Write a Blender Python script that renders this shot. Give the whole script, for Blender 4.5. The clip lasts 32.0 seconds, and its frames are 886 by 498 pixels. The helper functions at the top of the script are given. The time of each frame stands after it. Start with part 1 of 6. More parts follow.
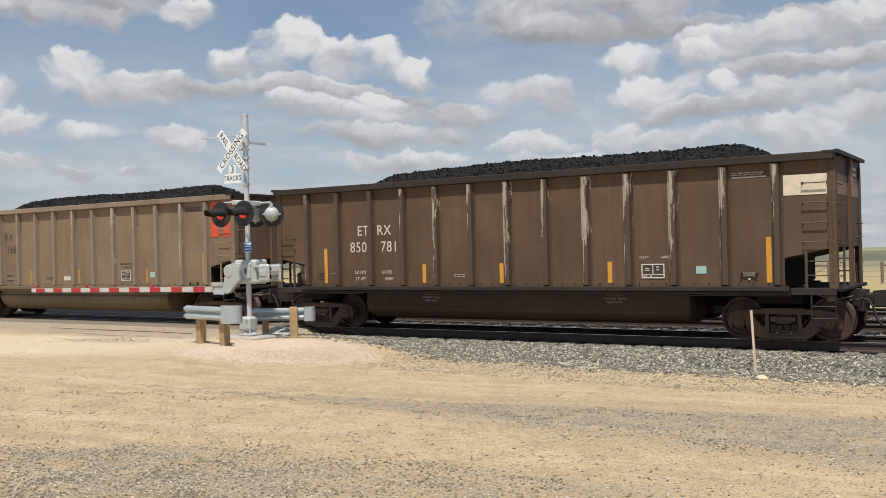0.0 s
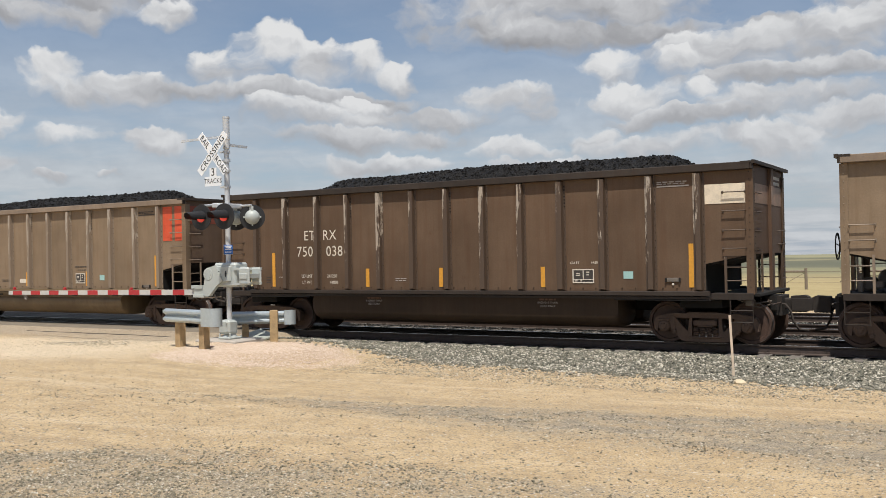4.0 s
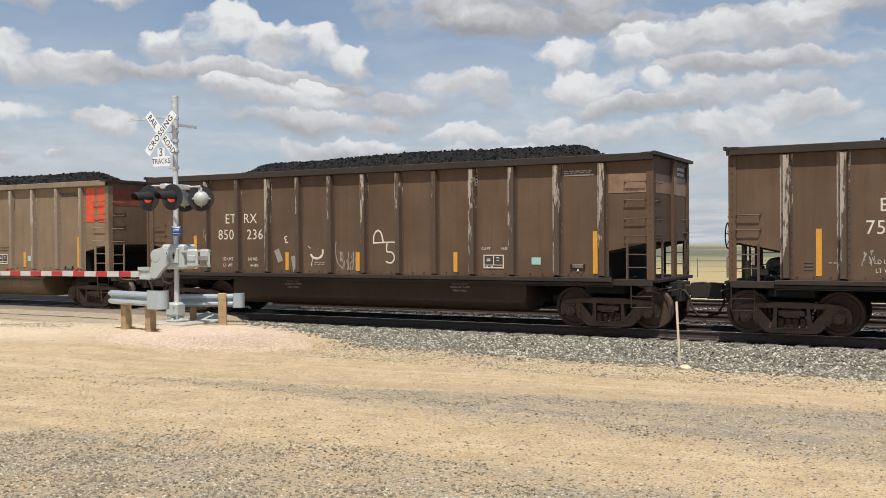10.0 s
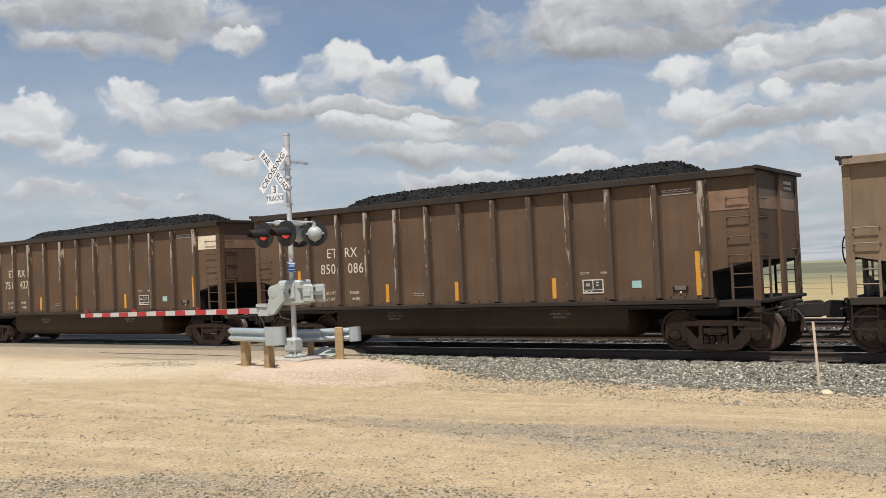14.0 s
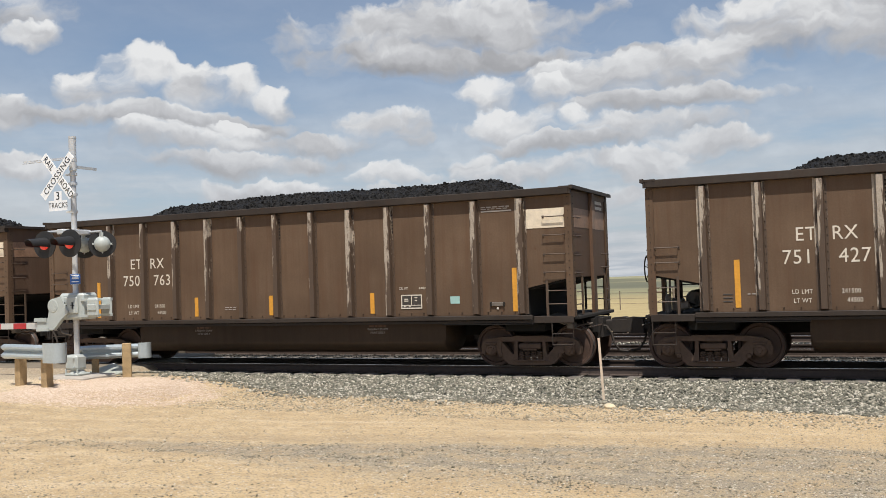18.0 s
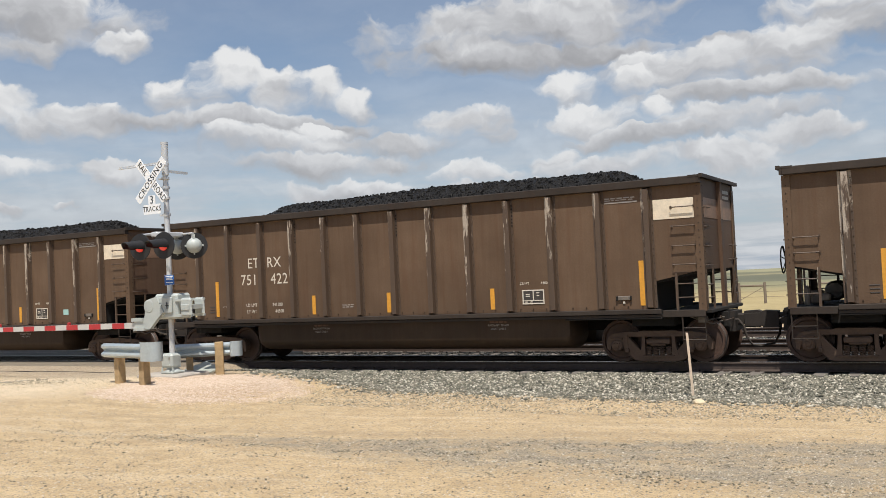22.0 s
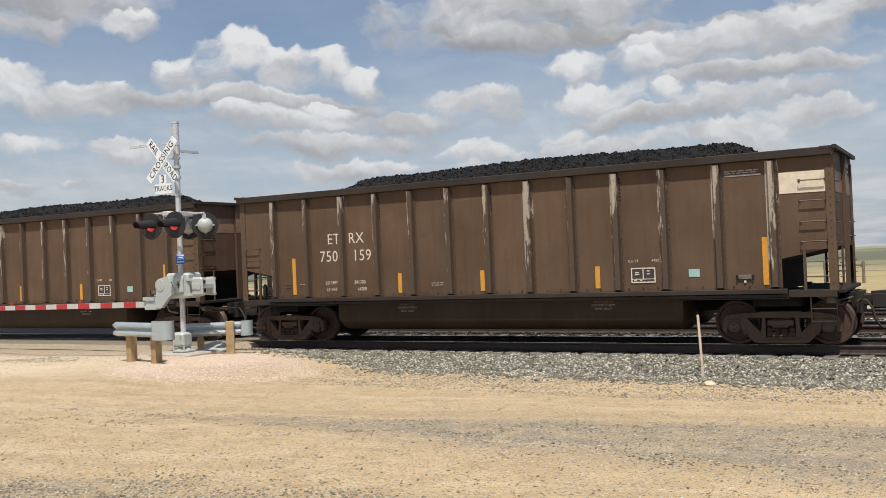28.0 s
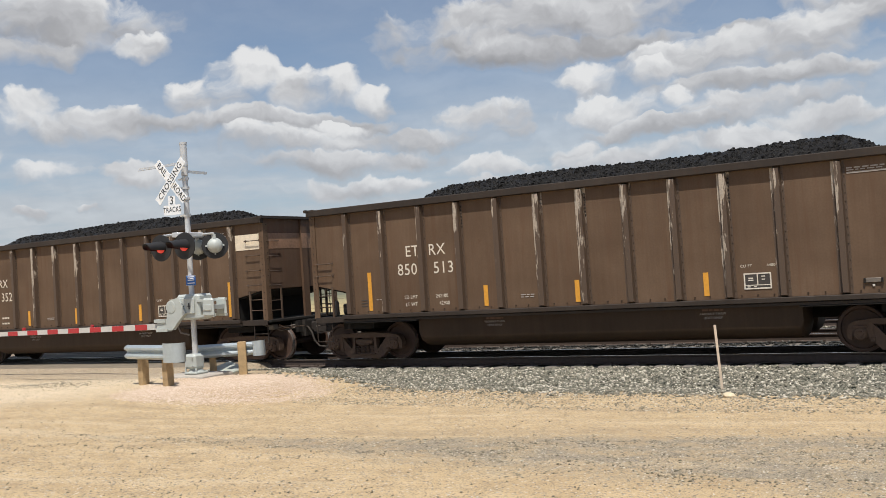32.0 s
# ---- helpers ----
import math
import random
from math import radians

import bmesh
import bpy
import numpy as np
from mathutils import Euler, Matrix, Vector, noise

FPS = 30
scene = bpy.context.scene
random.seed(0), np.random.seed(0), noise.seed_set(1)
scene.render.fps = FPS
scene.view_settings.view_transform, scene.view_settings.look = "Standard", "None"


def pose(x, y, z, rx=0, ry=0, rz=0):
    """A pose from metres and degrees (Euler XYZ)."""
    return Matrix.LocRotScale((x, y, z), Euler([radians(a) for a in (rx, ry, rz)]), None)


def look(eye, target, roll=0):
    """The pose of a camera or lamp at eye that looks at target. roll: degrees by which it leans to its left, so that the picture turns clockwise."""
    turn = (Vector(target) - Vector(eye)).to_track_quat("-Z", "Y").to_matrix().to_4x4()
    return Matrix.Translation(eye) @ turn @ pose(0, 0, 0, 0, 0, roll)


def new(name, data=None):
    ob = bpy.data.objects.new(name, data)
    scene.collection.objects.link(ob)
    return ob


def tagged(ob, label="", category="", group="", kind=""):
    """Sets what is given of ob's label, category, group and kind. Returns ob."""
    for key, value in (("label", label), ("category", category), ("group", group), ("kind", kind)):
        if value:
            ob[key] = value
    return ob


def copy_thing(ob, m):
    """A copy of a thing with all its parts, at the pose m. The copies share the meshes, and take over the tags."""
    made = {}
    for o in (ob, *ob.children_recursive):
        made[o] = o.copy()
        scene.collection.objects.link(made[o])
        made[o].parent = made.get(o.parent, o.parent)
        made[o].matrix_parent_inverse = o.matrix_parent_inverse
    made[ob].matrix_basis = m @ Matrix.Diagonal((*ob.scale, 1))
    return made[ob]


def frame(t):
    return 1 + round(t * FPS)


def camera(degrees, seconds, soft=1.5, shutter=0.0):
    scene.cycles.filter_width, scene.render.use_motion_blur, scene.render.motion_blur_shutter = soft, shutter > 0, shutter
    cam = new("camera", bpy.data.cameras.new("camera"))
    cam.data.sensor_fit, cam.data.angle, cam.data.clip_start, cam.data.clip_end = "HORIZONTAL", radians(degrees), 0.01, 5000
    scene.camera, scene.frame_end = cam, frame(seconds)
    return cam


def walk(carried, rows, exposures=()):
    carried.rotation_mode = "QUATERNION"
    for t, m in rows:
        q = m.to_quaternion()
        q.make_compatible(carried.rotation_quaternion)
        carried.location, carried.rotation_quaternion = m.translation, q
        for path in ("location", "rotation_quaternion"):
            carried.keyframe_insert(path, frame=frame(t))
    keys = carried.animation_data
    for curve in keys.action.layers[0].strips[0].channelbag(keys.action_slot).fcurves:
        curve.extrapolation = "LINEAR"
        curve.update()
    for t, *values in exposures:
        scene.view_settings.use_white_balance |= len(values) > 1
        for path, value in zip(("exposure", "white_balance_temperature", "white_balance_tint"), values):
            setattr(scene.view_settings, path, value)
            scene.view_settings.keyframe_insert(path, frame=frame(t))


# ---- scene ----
cam = camera(50.41, 32.0, soft=0.6)
# seconds, eye x y z, yaw, pitch, roll; x runs along the railway, y across it
PATH = [
    (0.0, -0.000, 0.000, 1.649, 32.500, 0.040, 1.388),
    (0.5, 0.001, -0.013, 1.640, 31.997, -0.214, 1.211),
    (1.0, -0.012, 0.008, 1.631, 31.486, -0.602, 1.017),
    (1.5, -0.003, 0.012, 1.631, 31.873, -0.510, 1.154),
    (2.0, -0.013, -0.001, 1.627, 32.711, 0.015, 0.713),
    (2.5, 0.001, -0.007, 1.626, 32.313, -0.426, 0.572),
    (4.5, 0.001, -0.038, 1.637, 31.163, 0.421, 1.199),
    (5.0, 0.002, -0.034, 1.621, 31.743, -0.099, 1.291),
    (5.5, -0.005, -0.023, 1.607, 33.295, -0.385, 1.649),
    (6.0, -0.016, 0.004, 1.621, 34.759, -0.396, 1.517),
    (6.5, -0.030, -0.005, 1.610, 30.195, -1.279, 1.154),
    (7.0, -0.028, -0.003, 1.608, 22.709, -1.867, 0.899),
    (7.5, -0.016, -0.016, 1.626, 21.102, -1.881, 0.848),
    (8.0, -0.031, -0.001, 1.629, 21.678, -1.443, 1.175),
    (8.5, -0.011, -0.030, 1.612, 22.359, -1.092, 0.899),
    (9.0, 0.001, 0.001, 1.605, 23.365, -0.889, 0.853),
    (9.5, 0.034, 0.017, 1.615, 25.217, -0.480, 0.580),
    (10.0, 0.034, 0.037, 1.605, 28.504, -0.614, 0.435),
    (10.5, -0.016, 0.044, 1.616, 31.078, 0.501, 1.568),
    (11.0, -0.076, 0.118, 1.606, 33.817, 1.465, 2.727),
    (11.5, -0.114, 0.188, 1.600, 34.647, 1.310, 2.283),
    (12.0, -0.081, 0.249, 1.606, 34.779, 1.418, 0.755),
    (12.5, -0.035, 0.308, 1.593, 33.608, 1.078, 0.350),
    (13.0, -0.046, 0.334, 1.586, 33.292, 0.110, 1.535),
    (13.5, -0.087, 0.432, 1.593, 35.161, 0.506, 2.972),
    (14.0, -0.136, 0.486, 1.590, 35.703, 1.301, 2.639),
    (14.5, -0.128, 0.546, 1.575, 34.339, 1.064, 2.841),
    (16.5, -0.073, 0.733, 1.625, 33.891, 3.263, 3.823),
    (17.0, -0.087, 0.722, 1.639, 30.523, 3.102, 3.209),
    (17.5, -0.089, 0.721, 1.627, 27.711, 2.431, 2.026),
    (18.0, -0.090, 0.712, 1.639, 23.994, 1.606, 1.941),
    (18.5, -0.080, 0.680, 1.632, 21.917, 1.938, 2.761),
    (19.0, -0.079, 0.687, 1.625, 21.923, 2.122, 2.677),
    (19.5, -0.063, 0.683, 1.638, 21.396, 1.804, 2.891),
    (20.0, -0.074, 0.672, 1.626, 21.327, 1.202, 2.849),
    (20.5, -0.096, 0.691, 1.618, 22.070, 1.090, 2.055),
    (21.0, -0.098, 0.705, 1.608, 23.944, 1.293, 2.307),
    (21.5, -0.088, 0.678, 1.621, 26.913, 1.752, 2.874),
    (22.0, -0.080, 0.679, 1.618, 29.083, 1.666, 2.730),
    (22.5, -0.082, 0.659, 1.622, 28.977, 1.308, 2.266),
    (23.0, -0.086, 0.656, 1.608, 28.991, 1.285, 1.876),
    (23.5, -0.083, 0.676, 1.611, 28.685, 1.152, 2.160),
    (24.0, -0.085, 0.681, 1.627, 29.148, 0.982, 2.194),
    (24.5, -0.085, 0.662, 1.609, 30.363, 0.497, 1.964),
    (26.5, -0.121, 0.648, 1.645, 30.368, 0.262, 2.482),
    (27.0, -0.124, 0.643, 1.642, 28.797, 0.071, 2.150),
    (27.5, -0.134, 0.642, 1.637, 28.912, 0.157, 2.050),
    (28.0, -0.137, 0.639, 1.637, 29.523, 0.468, 2.453),
    (28.5, -0.126, 0.636, 1.638, 30.213, 0.923, 2.692),
    (29.0, -0.114, 0.619, 1.642, 29.864, 1.020, 2.983),
    (29.5, -0.137, 0.625, 1.644, 28.779, 0.012, 2.944),
    (30.0, -0.161, 0.627, 1.630, 27.052, -0.698, 2.896),
    (30.5, -0.152, 0.676, 1.626, 27.700, 0.055, 3.979),
    (31.0, -0.164, 0.763, 1.630, 29.612, 1.583, 3.774),
    (31.5, -0.152, 0.857, 1.637, 30.671, 0.753, 3.313),
    (32.0, -0.184, 0.846, 1.637, 30.410, 1.432, 3.775),
]
# seconds and stops by which the film brightens or darkens
EXPOSURES = [(0, -0.14), (6, -0.12), (8.5, -0.02), (10.5, -0.05), (13, -0.13), (15, -0.10), (17, -0.03), (20, -0.03), (24, -0.06), (28, -0.10), (32, -0.08)]
walk(cam, [(t, pose(x, y, z, 90 + pitch, roll, yaw)) for t, x, y, z, yaw, pitch, roll in PATH], EXPOSURES)

# the train: metres travelled at each second
TRAIN = [
    (0, 0.020), (1, 7.935), (2, 15.705), (3, 23.485), (4, 31.303), (5, 39.303), (6, 47.245), (7, 55.280),
    (8, 63.202), (9, 71.151), (10, 79.098), (11, 87.029), (12, 95.102), (13, 103.022), (14, 111.215), (15, 119.375),
    (16, 127.584), (17, 135.821), (18, 144.083), (19, 152.353), (20, 160.683), (21, 169.062), (22, 177.399), (23, 185.775),
    (24, 194.172), (25, 202.645), (26, 211.185), (27, 219.742), (28, 228.248), (29, 236.801), (30, 245.420), (31, 254.091),
    (32, 262.723),
]
CAR = 16.18            # coupled length of one car
TRACK_Y = 21.24        # middle of the near track
RAIL_Z = -0.42         # top of its rails
FIRST_X = 5.61         # middle of car number 0 at the start
YELLOW_X = -5.6

# ---- world, sun ----
SUN_TO = Vector((0.18, -0.38, 0.91)).normalized()
world = bpy.data.worlds.new("world")
scene.world = world
world.use_nodes = True


def node(tree, kind, **values):
    n = tree.nodes.new(kind)
    for key, value in values.items():
        setattr(n, key, value)
    return n


def link(tree, a, b):
    tree.links.new(a, b)


def math_node(tree, op, a, b=None, c=None, clamp=False):
    n = tree.nodes.new("ShaderNodeMath")
    n.operation, n.use_clamp = op, clamp
    for i, v in enumerate((a, b, c)):
        if v is None:
            continue
        if isinstance(v, (int, float)):
            n.inputs[i].default_value = v
        else:
            tree.links.new(v, n.inputs[i])
    return n.outputs[0]


def mix_rgb(tree, fac, a, b, blend="MIX"):
    n = tree.nodes.new("ShaderNodeMix")
    n.data_type, n.blend_type = "RGBA", blend
    for i, v in ((0, fac), (6, a), (7, b)):
        if isinstance(v, (int, float)):
            n.inputs[i].default_value = v
        elif isinstance(v, tuple):
            n.inputs[i].default_value = (*v[:3], 1)
        else:
            tree.links.new(v, n.inputs[i])
    return n.outputs[2]


def ramp(tree, fac, stops, smooth=False):
    n = tree.nodes.new("ShaderNodeValToRGB")
    r = n.color_ramp
    if smooth:
        r.interpolation = "EASE"
    while len(r.elements) < len(stops):
        r.elements.new(0.5)
    for e, (p, c) in zip(r.elements, stops):
        e.position = p
        e.color = (c, c, c, 1) if isinstance(c, (int, float)) else (*c, 1)
    if fac is not None:
        tree.links.new(fac, n.inputs[0])
    return n.outputs[0]


def noise_node(tree, vec, scale, detail=6.0, rough=0.55, dist=0.0):
    n = tree.nodes.new("ShaderNodeTexNoise")
    n.inputs["Scale"].default_value, n.inputs["Detail"].default_value = scale, detail
    n.inputs["Roughness"].default_value, n.inputs["Distortion"].default_value = rough, dist
    if vec is not None:
        tree.links.new(vec, n.inputs["Vector"])
    return n.outputs["Fac"]


# cumulus clouds, far to near: azimuth, elevation of the middle, half width, half height (degrees), lightness
CLOUDS = [
    (-54.03, 15.00, 8.90, 2.06, 0.50),
    (-55.56, 13.35, 5.66, 0.96, 0.42),
    (-47.49, 13.96, 1.95, 0.89, 0.70),
    (-23.11, 14.52, 10.66, 2.06, 0.55),
    (-27.17, 13.28, 6.01, 1.38, 0.42),
    (-22.15, 12.69, 8.46, 1.10, 0.30),
    (-2.99, 13.42, 6.72, 2.06, 0.62),
    (1.82, 12.78, 3.88, 2.41, 0.55),
    (-6.22, 12.53, 8.46, 0.86, 0.45),
    (-13.18, 11.06, 9.11, 1.55, 0.60),
    (-10.46, 9.59, 8.02, 0.89, 0.45),
    (-20.91, 10.77, 2.63, 1.17, 0.78),
    (-16.34, 10.73, 3.15, 0.96, 0.72),
    (-8.07, 12.12, 3.87, 1.55, 0.62),
    (-37.62, 9.03, 6.27, 0.89, 0.50),
    (-31.48, 8.14, 6.26, 0.76, 0.48),
    (-27.69, 8.89, 2.79, 1.10, 0.64),
    (-53.61, 10.18, 2.87, 1.44, 0.74),
    (-50.62, 9.45, 4.53, 1.24, 0.60),
    (-43.61, 10.61, 2.45, 1.38, 0.66),
    (-41.27, 11.89, 2.53, 1.72, 0.86),
    (-38.60, 11.01, 2.45, 1.58, 0.66),
    (-35.70, 11.28, 2.17, 1.31, 0.82),
    (-33.66, 10.60, 1.47, 0.96, 0.74),
    (-41.98, 9.40, 8.72, 0.76, 0.44),
    (-20.11, 8.87, 3.55, 1.24, 0.76),
    (-15.25, 9.15, 1.18, 0.69, 0.82),
    (-11.08, 8.07, 5.21, 1.03, 0.55),
    (-16.38, 7.60, 6.59, 0.69, 0.46),
    (-36.26, 9.03, 1.74, 0.48, 0.80),
    (-39.66, 8.20, 3.13, 0.89, 0.66),
    (-35.96, 6.95, 6.24, 0.89, 0.50),
    (-26.37, 6.17, 3.11, 0.69, 0.76),
    (-21.64, 6.62, 2.08, 0.83, 0.66),
    (-56.55, 7.19, 1.04, 0.69, 0.80),
    (-52.79, 6.79, 2.29, 0.76, 0.80),
    (-48.35, 6.56, 2.29, 0.96, 0.66),
    (-50.71, 4.98, 0.62, 0.38, 0.74),
    (-53.72, 4.78, 1.52, 0.48, 0.62),
    (-34.28, 5.24, 5.53, 0.76, 0.58),
    (-23.67, 5.24, 5.87, 0.62, 0.62),
    (-12.63, 6.42, 6.92, 0.69, 0.55),
    (-8.14, 6.93, 3.81, 0.89, 0.60),
    (-59.11, 9.27, 2.02, 1.44, 0.80),
    (-57.23, 7.49, 2.15, 0.89, 0.76),
    (-59.11, 8.19, 2.09, 0.62, 0.55),
    (-58.54, 5.09, 3.80, 0.89, 0.55),
    (-19.03, 6.15, 4.84, 0.76, 0.66),
    (-14.70, 4.17, 4.14, 0.89, 0.58),
    (-11.39, 5.76, 3.11, 1.38, 0.60),
]


def build_sky():
    """A daylight sky with broken cumulus all round."""
    tree = world.node_tree
    tree.nodes.clear()
    out = node(tree, "ShaderNodeOutputWorld")
    back = node(tree, "ShaderNodeBackground")
    sky = node(tree, "ShaderNodeTexSky", sky_type="NISHITA")
    sky.sun_disc = False
    sky.sun_elevation = math.asin(SUN_TO.z)
    sky.sun_rotation = math.atan2(SUN_TO.x, SUN_TO.y)
    sky.air_density, sky.dust_density = 1.0, 1.0
    where = node(tree, "ShaderNodeTexCoord").outputs["Generated"]
    sep = node(tree, "ShaderNodeSeparateXYZ")
    link(tree, where, sep.inputs[0])
    x, y, z = sep.outputs
    azim = math_node(tree, "MULTIPLY", math_node(tree, "ARCTAN2", x, y), 180 / math.pi)
    elev = math_node(tree, "MULTIPLY", math_node(tree, "ARCSINE", z), 180 / math.pi)
    flat = node(tree, "ShaderNodeCombineXYZ")
    link(tree, azim, flat.inputs[0])
    link(tree, elev, flat.inputs[1])
    at = flat.outputs[0]
    # ragged outlines: the sky's grid is bent on three scales
    for size, wide_, tall in ((0.16, 5.0, 2.6), (0.55, 1.9, 1.25), (1.7, 0.62, 0.5)):
        bend = node(tree, "ShaderNodeTexNoise")
        bend.inputs["Scale"].default_value, bend.inputs["Detail"].default_value, bend.inputs["Roughness"].default_value = size, 2.0, 0.5
        link(tree, flat.outputs[0], bend.inputs["Vector"])
        push = node(tree, "ShaderNodeVectorMath", operation="MULTIPLY_ADD")
        link(tree, bend.outputs["Color"], push.inputs[0])
        push.inputs[1].default_value = (wide_, tall, 0.0)
        link(tree, at, push.inputs[2])
        at = push.outputs[0]
    back_ = node(tree, "ShaderNodeVectorMath", operation="ADD")
    link(tree, at, back_.inputs[0])
    back_.inputs[1].default_value = (-3.76, -2.175, 0.0)
    at = back_.outputs[0]

    def moved(vec, op, value, extra=None):
        n = node(tree, "ShaderNodeVectorMath", operation=op)
        link(tree, vec, n.inputs[0])
        n.inputs[1].default_value = value
        if extra is not None:
            n.inputs[2].default_value = extra
        return n.outputs[0]
    grain = moved(at, "MULTIPLY", (0.10, 0.15, 0.0))
    above = moved(grain, "ADD", (0.03, 0.10, 0.0))
    puff = noise_node(tree, grain, 3.4, 6.0, 0.52)
    round_ = noise_node(tree, grain, 2.6, 2.5, 0.45)
    round_up = noise_node(tree, above, 2.6, 2.5, 0.45)
    fine = noise_node(tree, moved(grain, "ADD", (5.0, 3.0, 0.0)), 9.0, 5.0, 0.55)
    fine_up = noise_node(tree, moved(grain, "ADD", (5.01, 3.04, 0.0)), 9.0, 5.0, 0.55)
    reach = math_node(tree, "MULTIPLY_ADD", puff, 2.4, 0.12)
    reach = math_node(tree, "ADD", reach, math_node(tree, "MULTIPLY_ADD", round_, 0.9, -0.45))
    relief = math_node(tree, "MULTIPLY", math_node(tree, "SUBTRACT", round_, round_up), 1.0)
    relief = math_node(tree, "ADD", relief, math_node(tree, "MULTIPLY", math_node(tree, "SUBTRACT", fine, fine_up), 0.3))
    # a far, thin field of cloud low over the horizon
    sheet = node(tree, "ShaderNodeCombineXYZ")
    lift = math_node(tree, "MAXIMUM", math_node(tree, "ADD", z, 0.08), 0.03)
    link(tree, math_node(tree, "DIVIDE", x, lift), sheet.inputs[0])
    link(tree, math_node(tree, "DIVIDE", y, lift), sheet.inputs[1])
    veil = noise_node(tree, sheet.outputs[0], 0.9, 7.0, 0.58)
    cover = math_node(tree, "MULTIPLY", ramp(tree, veil, [(0.30, 0.0), (0.58, 0.92)], True),
                      ramp(tree, math_node(tree, "MULTIPLY", elev, 1 / 30), [(0.0, 0.95), (0.22, 0.58), (0.42, 0.16), (1.0, 0.15)]))
    light = math_node(tree, "ADD", math_node(tree, "MULTIPLY", relief, 0.5), math_node(tree, "MULTIPLY_ADD", veil, 0.7, 0.30))
    # broken cumulus overhead and behind
    broken = noise_node(tree, sheet.outputs[0], 0.55, 8.0, 0.55)
    over = math_node(tree, "MULTIPLY", math_node(tree, "MULTIPLY_ADD", broken, 7.0, -4.1, clamp=True), math_node(tree, "MULTIPLY_ADD", elev, 0.1, -2.6, clamp=True))
    cover = math_node(tree, "MAXIMUM", cover, over)
    for a, e, w, h, k in CLOUDS:
        step = node(tree, "ShaderNodeVectorMath", operation="MULTIPLY_ADD")
        link(tree, light, step.inputs[0])
        step.inputs[1].default_value = (1e-6, 1e-6, 0.0)
        link(tree, at, step.inputs[2])
        p = moved(step.outputs[0], "MULTIPLY_ADD", (1 / w, 1 / h, 0.0), (-a / w, -e / h, 0.0))
        dot = node(tree, "ShaderNodeVectorMath", operation="DOT_PRODUCT")
        link(tree, p, dot.inputs[0])
        link(tree, p, dot.inputs[1])
        one = node(tree, "ShaderNodeSeparateXYZ")
        link(tree, p, one.inputs[0])
        dy = one.outputs[1]
        # crisp crowns, softer bases
        edge = node(tree, "ShaderNodeMapRange", interpolation_type="SMOOTHSTEP")
        link(tree, math_node(tree, "SUBTRACT", reach, dot.outputs["Value"]), edge.inputs["Value"])
        link(tree, math_node(tree, "MAXIMUM", math_node(tree, "MULTIPLY_ADD", dy, -0.80, 1.30), 0.46), edge.inputs["From Max"])
        mine = edge.outputs[0]
        lit = math_node(tree, "MULTIPLY_ADD", dy, 0.30, math_node(tree, "ADD", relief, k))
        blend = node(tree, "ShaderNodeMix")
        link(tree, mine, blend.inputs[0])
        link(tree, light, blend.inputs[2])
        link(tree, lit, blend.inputs[3])
        light = blend.outputs[0]
        cover = math_node(tree, "MAXIMUM", cover, mine)
    white = ramp(tree, math_node(tree, "MULTIPLY", light, 1.0, clamp=True),
                 [(0.0, (0.29, 0.295, 0.315)), (0.35, (0.40, 0.405, 0.425)), (0.62, (0.55, 0.558, 0.58)), (0.80, (0.70, 0.71, 0.725)), (0.97, (0.82, 0.825, 0.83))])
    blue = mix_rgb(tree, 1.0, sky.outputs[0], (0.102, 0.101, 0.103), "MULTIPLY")
    haze = ramp(tree, math_node(tree, "MULTIPLY", elev, 1 / 12, clamp=True), [(0.0, 0.70), (1.0, 0.06)])
    blue = mix_rgb(tree, haze, blue, (0.43, 0.525, 0.66))
    # distant clouds pale into the haze
    white = mix_rgb(tree, math_node(tree, "MULTIPLY", haze, 0.6), white, (0.60, 0.635, 0.68))
    link(tree, mix_rgb(tree, cover, blue, white), back.inputs["Color"])
    back.inputs["Strength"].default_value = 1.0
    link(tree, back.outputs[0], out.inputs["Surface"])


build_sky()
sun_data = bpy.data.lights.new("sun", "SUN")
sun_data.energy, sun_data.angle, sun_data.color = 5.0, radians(0.53), (1.0, 0.95, 0.88)
sun = new("sun", sun_data)
sun.matrix_world = look((0, 0, 60), Vector((0, 0, 60)) - SUN_TO)

# ---- materials ----
def material(name, rough=0.7, metal=0.0):
    m = bpy.data.materials.new(name)
    m.use_nodes = True
    tree = m.node_tree
    b = tree.nodes["Principled BSDF"]
    b.inputs["Roughness"].default_value, b.inputs["Metallic"].default_value = rough, metal
    return m, tree, b


def coords(tree, kind="Object"):
    return node(tree, "ShaderNodeTexCoord").outputs[kind]


def bump(tree, b, height, strength=0.3, distance=0.01):
    n = node(tree, "ShaderNodeBump")
    n.inputs["Strength"].default_value, n.inputs["Distance"].default_value = strength, distance
    link(tree, height, n.inputs["Height"])
    link(tree, n.outputs[0], b.inputs["Normal"])


